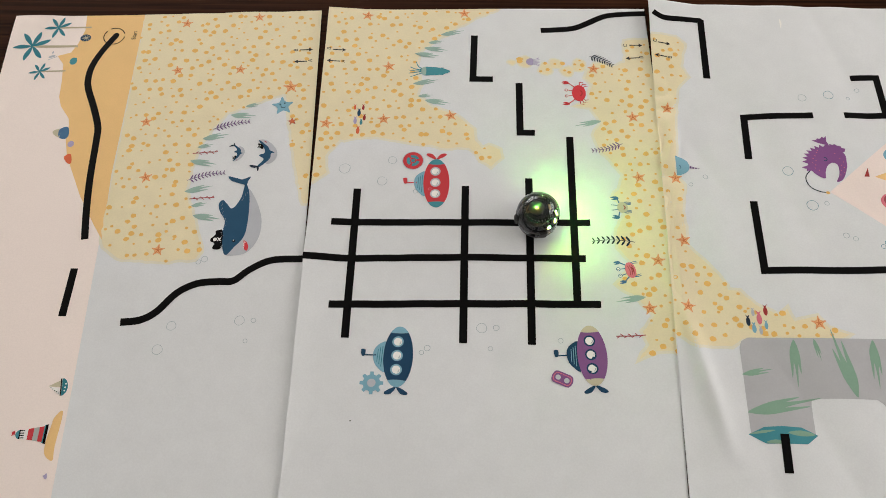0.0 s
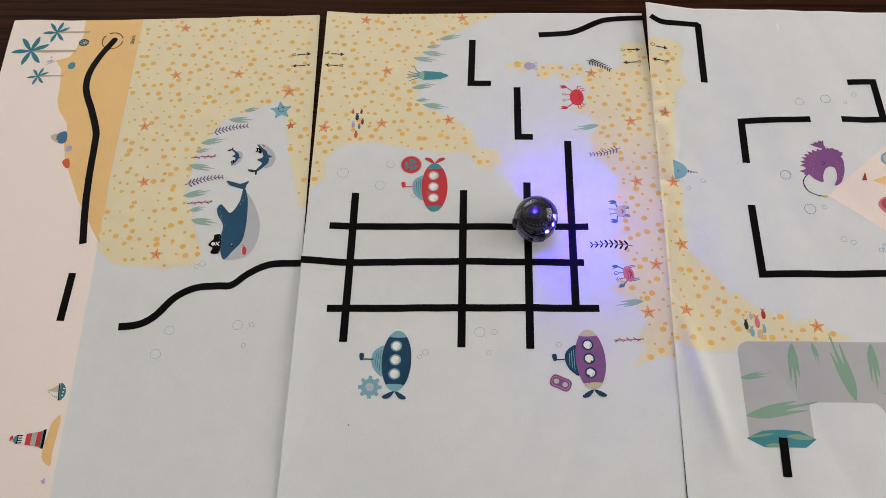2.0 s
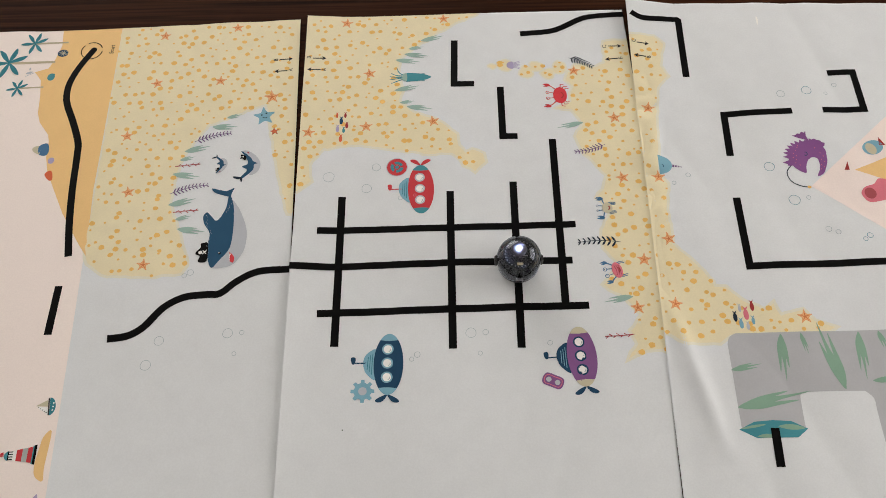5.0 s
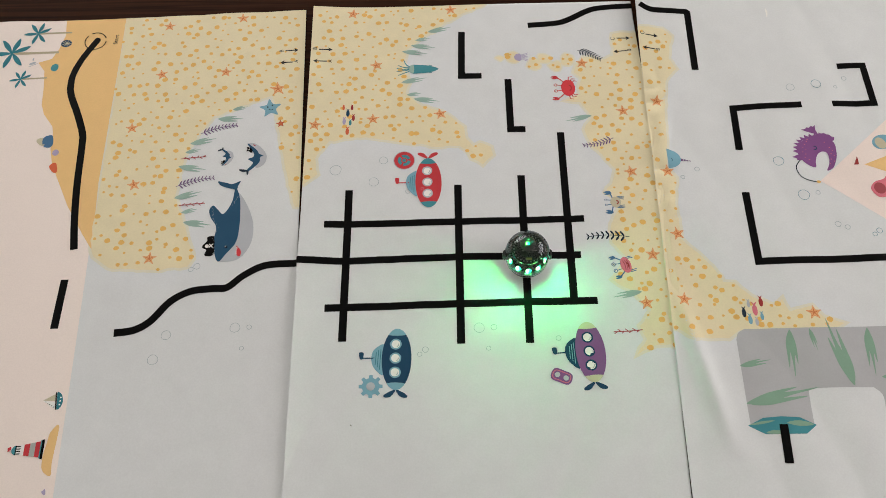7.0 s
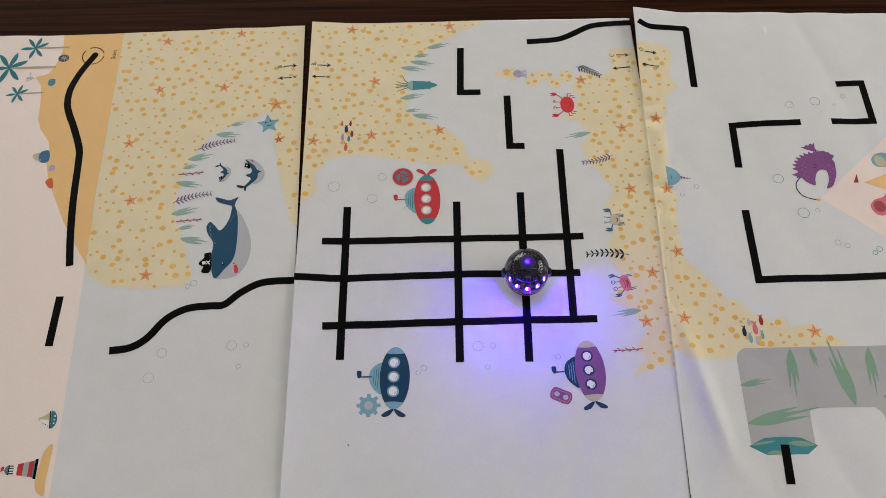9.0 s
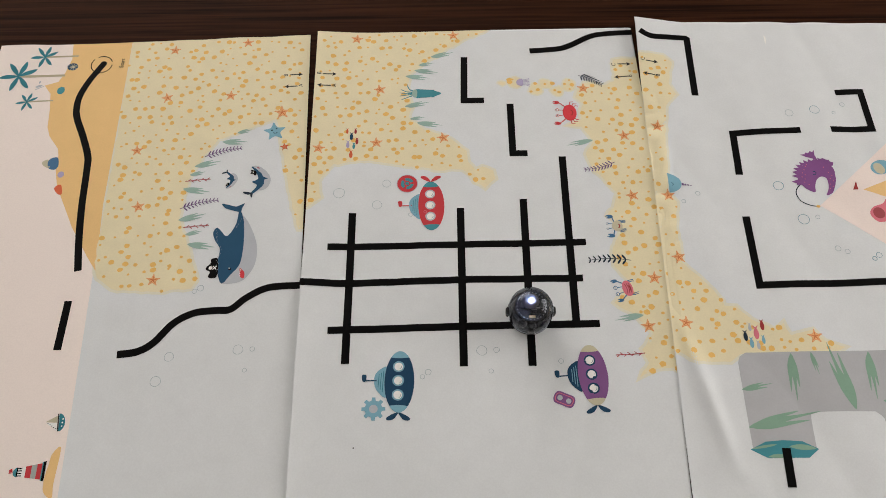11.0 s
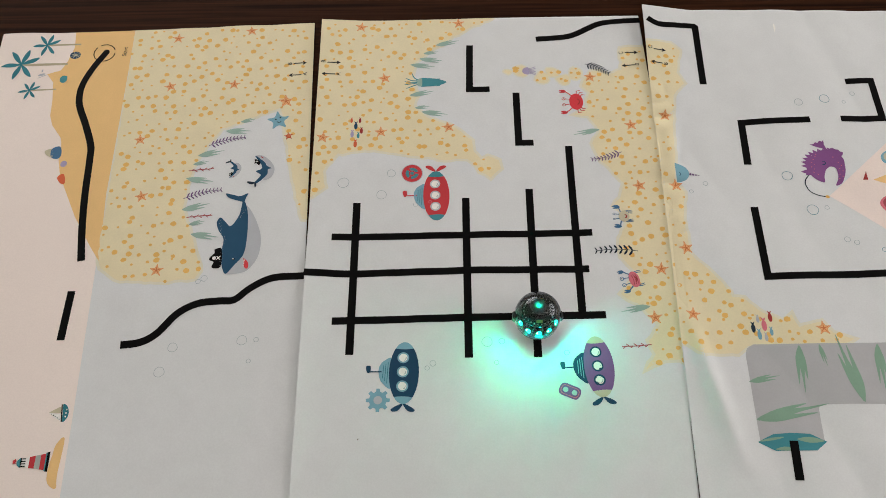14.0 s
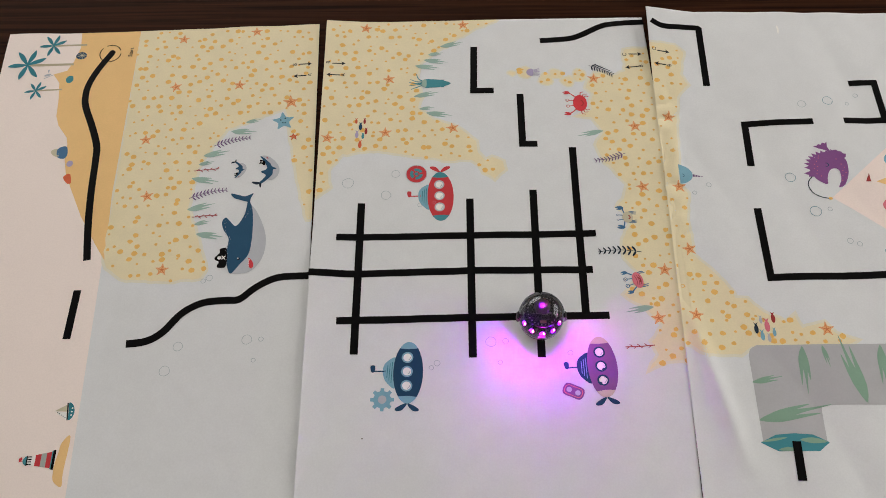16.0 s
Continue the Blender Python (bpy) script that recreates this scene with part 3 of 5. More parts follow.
def submarine(sheet, c, rx, ry, body, cap, tower, lines, rim, fins_up, rot=0):
    """A fat upright submarine with three portholes, a striped tower, periscope and tail fins."""
    f = on(c, 1.0, rot)
    ob = ink("submarine_drawing", [f(ell(0, 0, rx, ry, n=44))], body, sheet, 6, label="cartoon submarine printed on paper")
    for sg in (1, -1):
        a = 52
        pts = [(sg * 0 + rx * math.cos(radians(q)), sg * ry * math.sin(radians(q))) for q in range(a, 181 - a, 4)]
        pts += [(rx * math.cos(radians(a)) * k, sg * ry * math.sin(radians(a)) * (1 - 0.035 * (1 - k * k))) for k in (-0.95, -0.5, 0, 0.5, 0.95)]
        ink("nose_cap", [f(pts)], cap, sheet, 7, ob)
    for k in (-1, 0, 1):
        y = -k * ry * 0.46 + ry * 0.02
        p = ink("porthole", [f(ell(-rx * 0.08, y, rx * 0.395, n=24))], rim, sheet, 7, ob)
        ink("porthole_glass", [f(ell(-rx * 0.08, y, rx * 0.285, n=22))], WHITE_INK, sheet, 8, ob)
        ink("glint", stroke(f(ell(-rx * 0.08, y, rx * 0.2, n=6, a0=-70, a1=10)), rx * 0.05), GREYLINE, sheet, 9, ob)
    tw = ink("tower", [f(smooth([(-rx * 0.8, ry * 0.42), (-rx * 1.3, ry * 0.4), (-rx * 1.66, ry * 0.2), (-rx * 1.68, -ry * 0.1), (-rx * 1.4, -ry * 0.36), (-rx * 0.8, -ry * 0.5)], 4))], tower, sheet, 5, ob)
    ink("stripes", [q for k in range(3) for q in stroke(f([(-rx * (1.08 + 0.15 * k), ry * (0.33 - 0.05 * k)), (-rx * (1.12 + 0.15 * k), -ry * (0.36 - 0.08 * k))]), rx * 0.045)], lines, sheet, 6, ob)
    ink("periscope", stroke(f([(-rx * 1.5, ry * 0.02), (-rx * 2.25, ry * 0.02), (-rx * 2.4, ry * 0.06), (-rx * 2.4, ry * 0.16)]), rx * 0.09)
        + [f(smooth([(-rx * 2.55, ry * 0.2), (-rx * 2.25, ry * 0.2), (-rx * 2.28, ry * 0.0), (-rx * 2.48, ry * 0.0)], 3))], NAVY if not fins_up else body, sheet, 5, ob)
    sg = 1 if fins_up else -1
    for s2 in (1, -1):
        ink("tail_fin", [f(smooth([(0, sg * ry * 0.99), (s2 * rx * 0.4, sg * ry * 1.05), (s2 * rx * 0.78, sg * ry * 1.17), (s2 * rx * 0.68, sg * ry * 1.24), (s2 * rx * 0.3, sg * ry * 1.2)], 4))],
            NAVY if not fins_up else body, sheet, 6, ob)
    return ob


def whale(sheet, c, s, layer=5):
    """A whale hanging head down: tail flukes at the top, a grey belly along one side, a pirate hat."""
    f = on(c, s)
    ob = ink("whale_drawing", [f(smooth([(0.06, 1.1), (0.186, 0.88), (0.253, 0.52), (0.288, -0.06), (0.246, -0.57), (0.03, -0.9), (-0.165, -1.15), (-0.295, -0.9), (-0.358, -0.51), (-0.34, -0.11), (-0.516, 0.18), (-0.586, 0.42), (-0.5, 0.565), (-0.37, 0.45), (-0.186, 0.295), (0.007, 0.65)], 5))],
             WHALE, sheet, layer + 1, label="cartoon blue whale printed on paper")
    ink("belly", [f(smooth([(0.168, 0.94), (0.425, 0.58), (0.649, 0.0), (0.667, -0.52), (0.53, -0.88), (0.3, -1.1), (-0.165, -1.15), (0.03, -0.88), (0.22, -0.57), (0.26, -0.06), (0.23, 0.52)], 5))], BELLY, sheet, layer, ob)
    ink("tail", [f(smooth([(-0.45, 1.335), (-0.225, 1.281), (-0.06, 1.235), (0.05, 1.27), (0.18, 1.33), (0.13, 1.19), (0.1, 1.05), (0.03, 1.06), (-0.2, 1.13), (-0.36, 1.2)], 4))], WHALE, sheet, layer + 2, ob)
    ink("eye", [f(ell(-0.007, -0.716, 0.04, n=10))], BLACK, sheet, layer + 3, ob)
    ink("eye_glint", [f(ell(-0.017, -0.7, 0.018, n=8))], WHITE_INK, sheet, layer + 4, ob)
    ink("mouth", [f(smooth([(0.262, -0.69), (0.36, -0.77), (0.41, -0.88), (0.385, -1.0), (0.3, -0.95), (0.27, -0.82)], 4))], CRAB_RED, sheet, layer + 2, ob)
    ink("tooth_row", [f([(0.268, -0.72 - 0.055 * k), (0.268, -0.765 - 0.055 * k), (0.325 - 0.008 * k, -0.752 - 0.055 * k)]) for k in range(4)], WHITE_INK, sheet, layer + 3, ob)
    ink("back_speckle", [f(ell(-0.3 - 0.03 * math.sin(k * 1.9) - 0.018 * min(k, 22 - k) * 0.3, -0.95 + 0.044 * k, 0.008, n=6)) for k in range(22)]
        + [f(ell(-0.5 + 0.008 * k + 0.02 * math.sin(k * 2.3), 0.46 - 0.043 * k, 0.008, n=6)) for k in range(13)]
        + [f(ell(0.15 - 0.012 * k + 0.012 * math.sin(k * 2.1), 0.82 - 0.03 * k, 0.007, n=6)) for k in range(10)], BELLY, sheet, layer + 3, ob)
    ink("pirate_hat", [f(smooth([(-0.35, -0.42), (-0.45, -0.385), (-0.54, -0.42), (-0.53, -0.53), (-0.64, -0.66), (-0.63, -0.74), (-0.52, -0.8), (-0.56, -0.93), (-0.48, -0.985), (-0.31, -0.92)], 3))], BLACK, sheet, layer + 2, ob)
    ink("hat_mark", [f(ell(-0.52, -0.68, 0.055, n=10))] + stroke(f([(-0.46, -0.62), (-0.36, -0.73)]), s * 0.025) + stroke(f([(-0.46, -0.73), (-0.36, -0.62)]), s * 0.025), WHITE_INK, sheet, layer + 3, ob)
    return ob


def dolphin(sheet, c, s, rot=0, mirror=False, layer=5):
    """A leaping dolphin in a pirate hat with a pale belly."""
    f = on(c, 0.001 * s, rot + (180 if mirror else 0), mirror)
    ob = ink("dolphin_drawing", [f(smooth([(-5.3, -10.5), (-1.8, -5.6), (-0.9, -2.8), (-4.6, -0.4), (-4.4, 0.8), (-1.4, 2.0), (-0.6, 4.6), (-3.0, 9.5), (-6.8, 14.3), (-5.8, 14.7), (-1.6, 11.4), (1.6, 8.4), (3.4, 5.4), (7.2, 3.3), (4.6, 2.2), (4.2, -2.6), (0, -8.0), (-3.9, -11.4)], 4))],
             WHALE, sheet, layer + 1, label="cartoon blue dolphin printed on paper")
    ink("tail", [f(smooth([(-4.6, -10.2), (-7.8, -9.5), (-11.2, -9.4), (-10.4, -10.9), (-7.2, -12.1), (-5.4, -11.6), (-4.9, -13.6), (-4.0, -15.0), (-3.5, -13.2), (-3.6, -11.0)], 3))], FERN_N, sheet, layer + 2, ob)
    ink("belly", [f(smooth([(-6.2, 14.7), (-1.6, 15.4), (5, 10.9), (9.5, 3.6), (8.6, -3.6), (4.4, -7.6), (1.2, -7.2), (3.6, -2.6), (3.2, 5), (0.5, 9.4)], 4))], BELLY, sheet, layer, ob)
    ink("pirate_hat", [f(smooth([(-2.6, 9.8), (-4.6, 11.2), (-7.0, 11.6), (-6.4, 9.4), (-7.2, 7.6), (-5.2, 7.8), (-3.4, 6.2), (-2.2, 7.2)], 3))], BLACK, sheet, layer + 3, ob)
    ink("hat_mark", [f(ell(-5.0, 9.4, 0.6, n=8))], WHITE_INK, sheet, layer + 4, ob)
    ink("mouth", [f(smooth([(-2.4, 14.4), (-0.6, 13.8), (-0.2, 12.6), (-1.6, 13.2)], 3))], TWIG, sheet, layer + 2, ob)
    return ob


def palm(sheet, c, r, tip):
    ob = ink("palm_drawing", [smooth([c, (c[0] + r * 0.62 * math.cos(a - 0.25), c[1] + r * 0.62 * math.sin(a - 0.25)), (c[0] + r * math.cos(a), c[1] + r * math.sin(a)),
                                      (c[0] + r * 0.5 * math.cos(a + 0.22), c[1] + r * 0.5 * math.sin(a + 0.22))], 4)
                              for a in (radians(q) for q in (10 + 20, 75, 128, 190, 255, 310))], TEAL_D, sheet, 6, label="teal palm tree printed on its side")
    ink("trunk", stroke([c, tip], r * 0.17, taper=0.8), TRUNK, sheet, 5, ob)


# ---- sheet A: beach ----
sky_a = on_sheet(A, [(-0.478, 0.052), (-0.172, 0.025), (-0.156, -0.236), (-0.146, -0.429), (-0.144, -0.465), (-0.280, -0.468)])
ink("pink_sky", [sky_a], SKY, A, 1, label="pale pink printed sky")
tan = on_sheet(A, [(-0.166, -0.002), (-0.219, -0.002), (-0.216, -0.026), (-0.219, -0.041), (-0.223, -0.051), (-0.234, -0.055), (-0.227, -0.064), (-0.224, -0.081), (-0.222, -0.099), (-0.218, -0.109), (-0.208, -0.122), (-0.206, -0.129), (-0.205, -0.144), (-0.201, -0.158), (-0.194, -0.172), (-0.181, -0.197), (-0.164, -0.223), (-0.154, -0.237), (-0.160, -0.177)])
ink("tan_beach", [tan], TAN, A, 2, label="tan printed beach")
sand_a = on_sheet(A, ragged([(-0.166, -0.003), (-0.156, -0.233), (-0.152, -0.243), (-0.140, -0.251), (-0.125, -0.254), (-0.099, -0.254), (-0.080, -0.251), (-0.076, -0.245), (-0.082, -0.228), (-0.090, -0.210), (-0.097, -0.190), (-0.097, -0.171), (-0.094, -0.150), (-0.086, -0.134), (-0.076, -0.115), (-0.054, -0.105), (-0.029, -0.094), (-0.024, -0.117), (-0.014, -0.162), (-0.003, -0.202), (0.004, -0.202), (0.003, 0.005)]))
halo(A, sand_a, 2)
ink("sand", [sand_a], SAND, A, 3, label="speckled pale yellow printed sand")
STARS_A = [(-0.1259, -0.0173), (-0.0620, -0.0096), (-0.1250, -0.0705), (-0.0709, -0.0687), (-0.1420, -0.1248), (-0.1317, -0.1794), (-0.1093, -0.2447), (-0.0252, -0.0871)]
rng = random.Random(11)
ink("sand_speckle", dots(A, sand_a, rng, keep=STARS_A), DOT, A, 4, label="ochre printed speckles", kind="stuff")
for i, p in enumerate(STARS_A):
    starfish(A, p, 0.005 if i < 7 else 0.0064, 8 * (i % 3))
starfish(A, (-0.0202, -0.1226), 0.0036, 10, (REDSTAR, DARK_RED))
bs = ink("smiling_star_drawing", [star(*(-0.0298, -0.1070), 0.0095, 100, 0.5, fat=1)], SKYBLUE, A, 5, label="smiling blue starfish printed on paper")
ink("smile", stroke(ell(*(-0.0294, -0.1064), 0.0022, 0.0024, n=8, a0=215, a1=325), 0.0005) + [ell(*(-0.0321, -0.1059), 0.0007, n=8), ell(*(-0.0285, -0.1041), 0.0007, n=8)], BLACK, A, 6, bs)
ink("track_end", [ell(*(-0.1873, -0.0313), 0.0029, n=20)], BLACK, A, 4, label="round end of the black track line")
track(A, smooth([(-0.187, -0.031), (-0.196, -0.050), (-0.201, -0.067), (-0.201, -0.081), (-0.198, -0.092), (-0.190, -0.109), (-0.182, -0.129), (-0.180, -0.142), (-0.177, -0.177), (-0.173, -0.208), (-0.168, -0.236)], 4, False))
track(A, [(-0.170, -0.261), (-0.170, -0.300)])
track(A, smooth([(-0.126, -0.304), (-0.112, -0.302), (-0.101, -0.295), (-0.089, -0.280), (-0.075, -0.272), (-0.059, -0.270), (-0.048, -0.269), (-0.037, -0.260), (-0.021, -0.252), (0.002, -0.250)], 5, False))
sc = (-0.1887, -0.0322)
ink("start_ring", [q for k in range(3) for q in stroke(ell(*sc, 0.0092, n=10, a0=20 + 120 * k, a1=118 + 120 * k), 0.0008)], BLACK, A, 6, label="thin broken ring round the start point")
letter(A, "Start", (-0.1707, -0.0311), 0.0052)
palm(A, (-0.2584, -0.0450), 0.0165, (-0.2185, -0.0440))
palm(A, (-0.2404, -0.0233), 0.012, (-0.2112, -0.0223))
palm(A, (-0.2455, -0.0725), 0.0097, (-0.2232, -0.0713))
sh = ink("shell_drawing", [ell(*(-0.2137, -0.0345), 0.0047, 0.004, n=18)], NAVY, A, 5, label="navy spiral shell printed on paper")
ink("shell_ribs", [q for k in range(9) for q in stroke([(-0.2132, -0.0345), ((-0.2132, -0.0345)[0] + 0.0042 * math.cos(k * 0.7), (-0.2132, -0.0345)[1] + 0.0035 * math.sin(k * 0.7))], 0.0005)], BEIGE, A, 6, sh)
ink("gull_drawing", [ell(*(-0.2388, -0.0557), 0.003, 0.0012, 20), ell(*(-0.2389, -0.0513), 0.0007, 0.0016)] + stroke([(-0.2413, -0.0595), (-0.2343, -0.0557)], 0.0006), BELLY, A, 5, label="small grey gull printed on paper")
ink("turtle_drawing", [ell(*(-0.2188, -0.0606), 0.0032, 0.0039), ell(*(-0.2172, -0.0580), 0.0012, 0.001)], TEAL, A, 5, label="small teal turtle printed on paper")
hs = ink("snail_shell_drawing", [smooth([(-0.2129, -0.1332), (-0.2063, -0.1308), (-0.2039, -0.1388), (-0.2062, -0.1428), (-0.2118, -0.1411)], 4)], STEEL, A, 5, label="blue and cream sea snail shell printed on paper")
ink("shell_tip", [smooth([(-0.2181, -0.1350), (-0.2129, -0.1332), (-0.2109, -0.1411), (-0.2162, -0.1389)], 4)], BEIGE, A, 5, hs)
ink("pebble_drawing", [ell(*(-0.2001, -0.1477), 0.0026, 0.003)], LILAC, A, 5, label="lilac pebble printed on paper")
ink("scallop_drawing", [smooth([(-0.2026, -0.1611), (-0.2002, -0.1578), (-0.1973, -0.1583), (-0.1954, -0.1659), (-0.1985, -0.1665)], 4)], REDSTAR, A, 5, label="orange scallop shell printed on paper")
for a, b2, w in (((-0.0609, -0.1080), (-0.0483, -0.1055), 0.003), ((-0.0724, -0.1169), (-0.0510, -0.1178), 0.0045), ((-0.0921, -0.1412), (-0.0709, -0.1364), 0.0045), ((-0.0949, -0.1496), (-0.0823, -0.1466), 0.003),
                 ((-0.0986, -0.1629), (-0.0764, -0.1664), 0.0045), ((-0.0980, -0.1922), (-0.0764, -0.1867), 0.0045), ((-0.0908, -0.2051), (-0.0779, -0.2023), 0.003), ((-0.0880, -0.2137), (-0.0662, -0.2169), 0.0045)):
    seaweed(A, a, b2, w)
fern(A, (-0.0849, -0.1315), (-0.0553, -0.1236), FERN_P, 10, 0.0036)
fern(A, (-0.0981, -0.1817), (-0.0686, -0.1738), FERN_P, 10, 0.0036)
twig(A, (-0.0978, -0.1557), (-0.0775, -0.1536))
twig(A, (-0.0934, -0.1987), (-0.0735, -0.1971))
whale(A, (-0.0524, -0.2152), 0.0285)
dolphin(A, (-0.0614, -0.1532), 0.6, 8, True)
dolphin(A, (-0.0385, -0.1570), 1.0)
for p, r in (((-0.0882, -0.3060), 0.0034), ((-0.0388, -0.3012), 0.0036), ((-0.0285, -0.3010), 0.0017), ((-0.0325, -0.3169), 0.0015), ((-0.0951, -0.3244), 0.0037), ((-0.0769, -0.2540), 0.0018), ((-0.0726, -0.2515), 0.0024)):
    bubble(A, p, r, w=0.0003)
# lighthouse island and boats on the horizon line
isl = ink("island_drawing", [smooth([(-0.152, -0.371), (-0.157, -0.375), (-0.158, -0.382), (-0.159, -0.392), (-0.158, -0.400), (-0.154, -0.404), (-0.151, -0.404), (-0.152, -0.395)], 4)], TAN, A, 4, label="tan island printed beside the sea")
lh = on((-0.1694, -0.3871), 0.0004, 2)


def lh_band(a, b2, grow=0.0):
    wa, wb = (6.5 + (x + 24) * 0.167 + grow for x in (a, b2))
    return lh([(a, wa), (b2, wb), (b2, -wb), (a, -wa)])


lt = ink("lighthouse_drawing", [lh_band(-23, 20.5)], WHITE_INK, A, 5, label="red and white striped lighthouse printed on its side")
for a, b2 in ((-8, 1.5), (10.5, 18.5)):
    ink("red_band", [lh_band(a, b2)], RED, A, 6, lt)
ink("grey_band", [lh_band(1.5, 10.5)], CRAB_GREY, A, 6, lt)
ink("lantern", [lh(smooth([(-22, 7.4), (-27, 5), (-29, 0), (-27, -5), (-22, -7.4)], 3)), lh_band(18.5, 20.5, 1.5)], TEAL, A, 6, lt)
ink("foot", [lh_band(20.5, 25, 2.2)], BLACK, A, 6, lt)
ink("railing", [lh([(-22, y + 0.9), (-14, y + 1.0), (-14, y - 0.8), (-22, y - 0.7)]) for y in (6.2, 2.1, -2.1, -6.2)] + [lh([(-22.8, 8), (-21, 8), (-21, -8), (-22.8, -8)])], BLACK, A, 7, lt)
ink("flag", [lh([(-36, 4), (-31, 7), (-29.5, 1.5), (-35, -1)])] + stroke(lh([(-36, -1.5), (-29, 0)]), 0.0004), RED, A, 6, lt)
bt = ink("boat_drawing", [smooth([(-0.1578, -0.3472), (-0.1548, -0.3486), (-0.1530, -0.3530), (-0.1536, -0.3572), (-0.1562, -0.3597), (-0.1570, -0.3535)], 3)], TEAL_D, A, 5, label="small sailing boat printed on its side")
ink("sail", [[(-0.1590, -0.3487), (-0.1667, -0.3532), (-0.1583, -0.3535)]], BEIGE, A, 5, bt)
ink("jib", [[(-0.1584, -0.3540), (-0.1664, -0.3535), (-0.1574, -0.3592)]], WHITE_INK, A, 5, bt)
ink("pennant_string", [[(-0.1652 + 0.0015 * k, -0.3541 - 0.0009 * k), (-0.1643 + 0.0015 * k, -0.3546 - 0.0009 * k), (-0.1643 + 0.0015 * k, -0.3538 - 0.0009 * k)] for k in range(5)], BLACK, A, 6, bt)
ink("deck", stroke([(-0.1586, -0.3473), (-0.1568, -0.3597)], 0.0009), DARK_INK, A, 6, bt)
for y in (-0.3510, -0.3535, -0.3560):
    ink("porthole", [ell(-0.1548, y, 0.0006, n=10)], WHITE_INK, A, 6, bt)
b3 = ink("boat_drawing", [smooth([(-0.154, -0.414), (-0.153, -0.413), (-0.152, -0.416), (-0.153, -0.417), (-0.155, -0.415)], 3)], LILAC, A, 5, label="tiny sailing boat printed on its side")
letter(A, "B", (-0.0251, -0.0471), 0.005)
letter(A, "A", (-0.0116, -0.0580), 0.005)
arrow(A, (-0.0219, -0.0467), (-0.0107, -0.0456))
arrow(A, (-0.0145, -0.0587), (-0.0255, -0.0597))

# ---- sheet B: track grid and submarines ----
sand_b = on_sheet(B, ragged([(-0.013, 0.012), (0.163, 0.013), (0.150, 0.001), (0.135, -0.006), (0.116, -0.019), (0.098, -0.033), (0.082, -0.048), (0.081, -0.064), (0.085, -0.084), (0.082, -0.094), (0.095, -0.107), (0.112, -0.113), (0.122, -0.121), (0.130, -0.129), (0.131, -0.140), (0.137, -0.148), (0.143, -0.144), (0.151, -0.149), (0.152, -0.157), (0.144, -0.165), (0.136, -0.160), (0.133, -0.153), (0.126, -0.148), (0.108, -0.148), (0.090, -0.145), (0.067, -0.142), (0.043, -0.138), (0.021, -0.142), (0.010, -0.158), (0.013, -0.173), (0.003, -0.182), (-0.012, -0.189)]))
halo(B, sand_b, 2)
ink("sand", [sand_b], SAND, B, 2, label="speckled pale yellow printed sand")
sand_b2 = on_sheet(B, ragged([(0.260, -0.034), (0.292, -0.030), (0.287, -0.326), (0.272, -0.319), (0.262, -0.319), (0.248, -0.326), (0.256, -0.315), (0.252, -0.305), (0.262, -0.293), (0.251, -0.279), (0.237, -0.268), (0.250, -0.252), (0.239, -0.237), (0.240, -0.222), (0.250, -0.204), (0.239, -0.194), (0.249, -0.173), (0.231, -0.147), (0.227, -0.134), (0.234, -0.121), (0.227, -0.107), (0.215, -0.104), (0.227, -0.098), (0.227, -0.090), (0.230, -0.081), (0.224, -0.076), (0.227, -0.067), (0.233, -0.060), (0.239, -0.058), (0.248, -0.063), (0.259, -0.058)], seed=3))
halo(B, sand_b2, 2)
ink("sand", [sand_b2], SAND, B, 2, label="speckled pale yellow printed sand")
for k, (p, a, b2) in enumerate((((0.1726, -0.0581), 0.0062, 0.0048), ((0.1620, -0.0582), 0.0032, 0.0028), ((0.1912, -0.0653), 0.0058, 0.0062), ((0.2005, -0.0603), 0.0058, 0.0052), ((0.2089, -0.0676), 0.0058, 0.0046), ((0.2192, -0.0613), 0.006, 0.0062))):
    isle = ragged(ell(*p, a, b2, n=14), 0.002, 0.0022, k + 20)
    halo(B, isle, 2, 0.0026)
    ink("sand", [isle], SAND, B, 2, label="speckled pale yellow printed sand")
    ink("sand_speckle", dots(B, isle, random.Random(k), 0.006), DOT, B, 3, label="ochre printed speckles", kind="stuff")
STARS_B = [(0.0350, -0.0071), (0.1208, -0.0037), (0.0570, -0.0644), (0.0083, -0.1256), (0.0556, -0.1204), (0.1109, -0.1157), (0.2314, -0.0655), (0.2606, -0.1160), (0.2605, -0.1749), (0.2683, -0.2481), (0.2591, -0.2868)]
ink("sand_speckle", dots(B, sand_b, rng, keep=STARS_B) + dots(B, sand_b2, rng, keep=STARS_B), DOT, B, 3, label="ochre printed speckles", kind="stuff")
for i, p in enumerate(STARS_B):
    starfish(B, p, 0.0052, 9 * (i % 3) - 6)
for pts in ([(0.021, -0.218), (0.123, -0.217), (0.220, -0.216)], [(0.002, -0.248), (0.040, -0.249), (0.124, -0.247), (0.175, -0.247), (0.215, -0.247)], [(0.025, -0.287), (0.123, -0.285), (0.224, -0.284)], [(0.039, -0.188), (0.039, -0.313)], [(0.124, -0.184), (0.124, -0.316)],
            [(0.174, -0.176), (0.173, -0.316)], [(0.208, -0.136), (0.207, -0.283)]):
    track(B, pts, layer=5 if abs(pts[0][0] - pts[-1][0]) < 0.02 else 4)
track(B, [(0.130, -0.029), (0.129, -0.077), (0.146, -0.077)])
track(B, [(0.168, -0.081), (0.168, -0.132), (0.180, -0.132)])
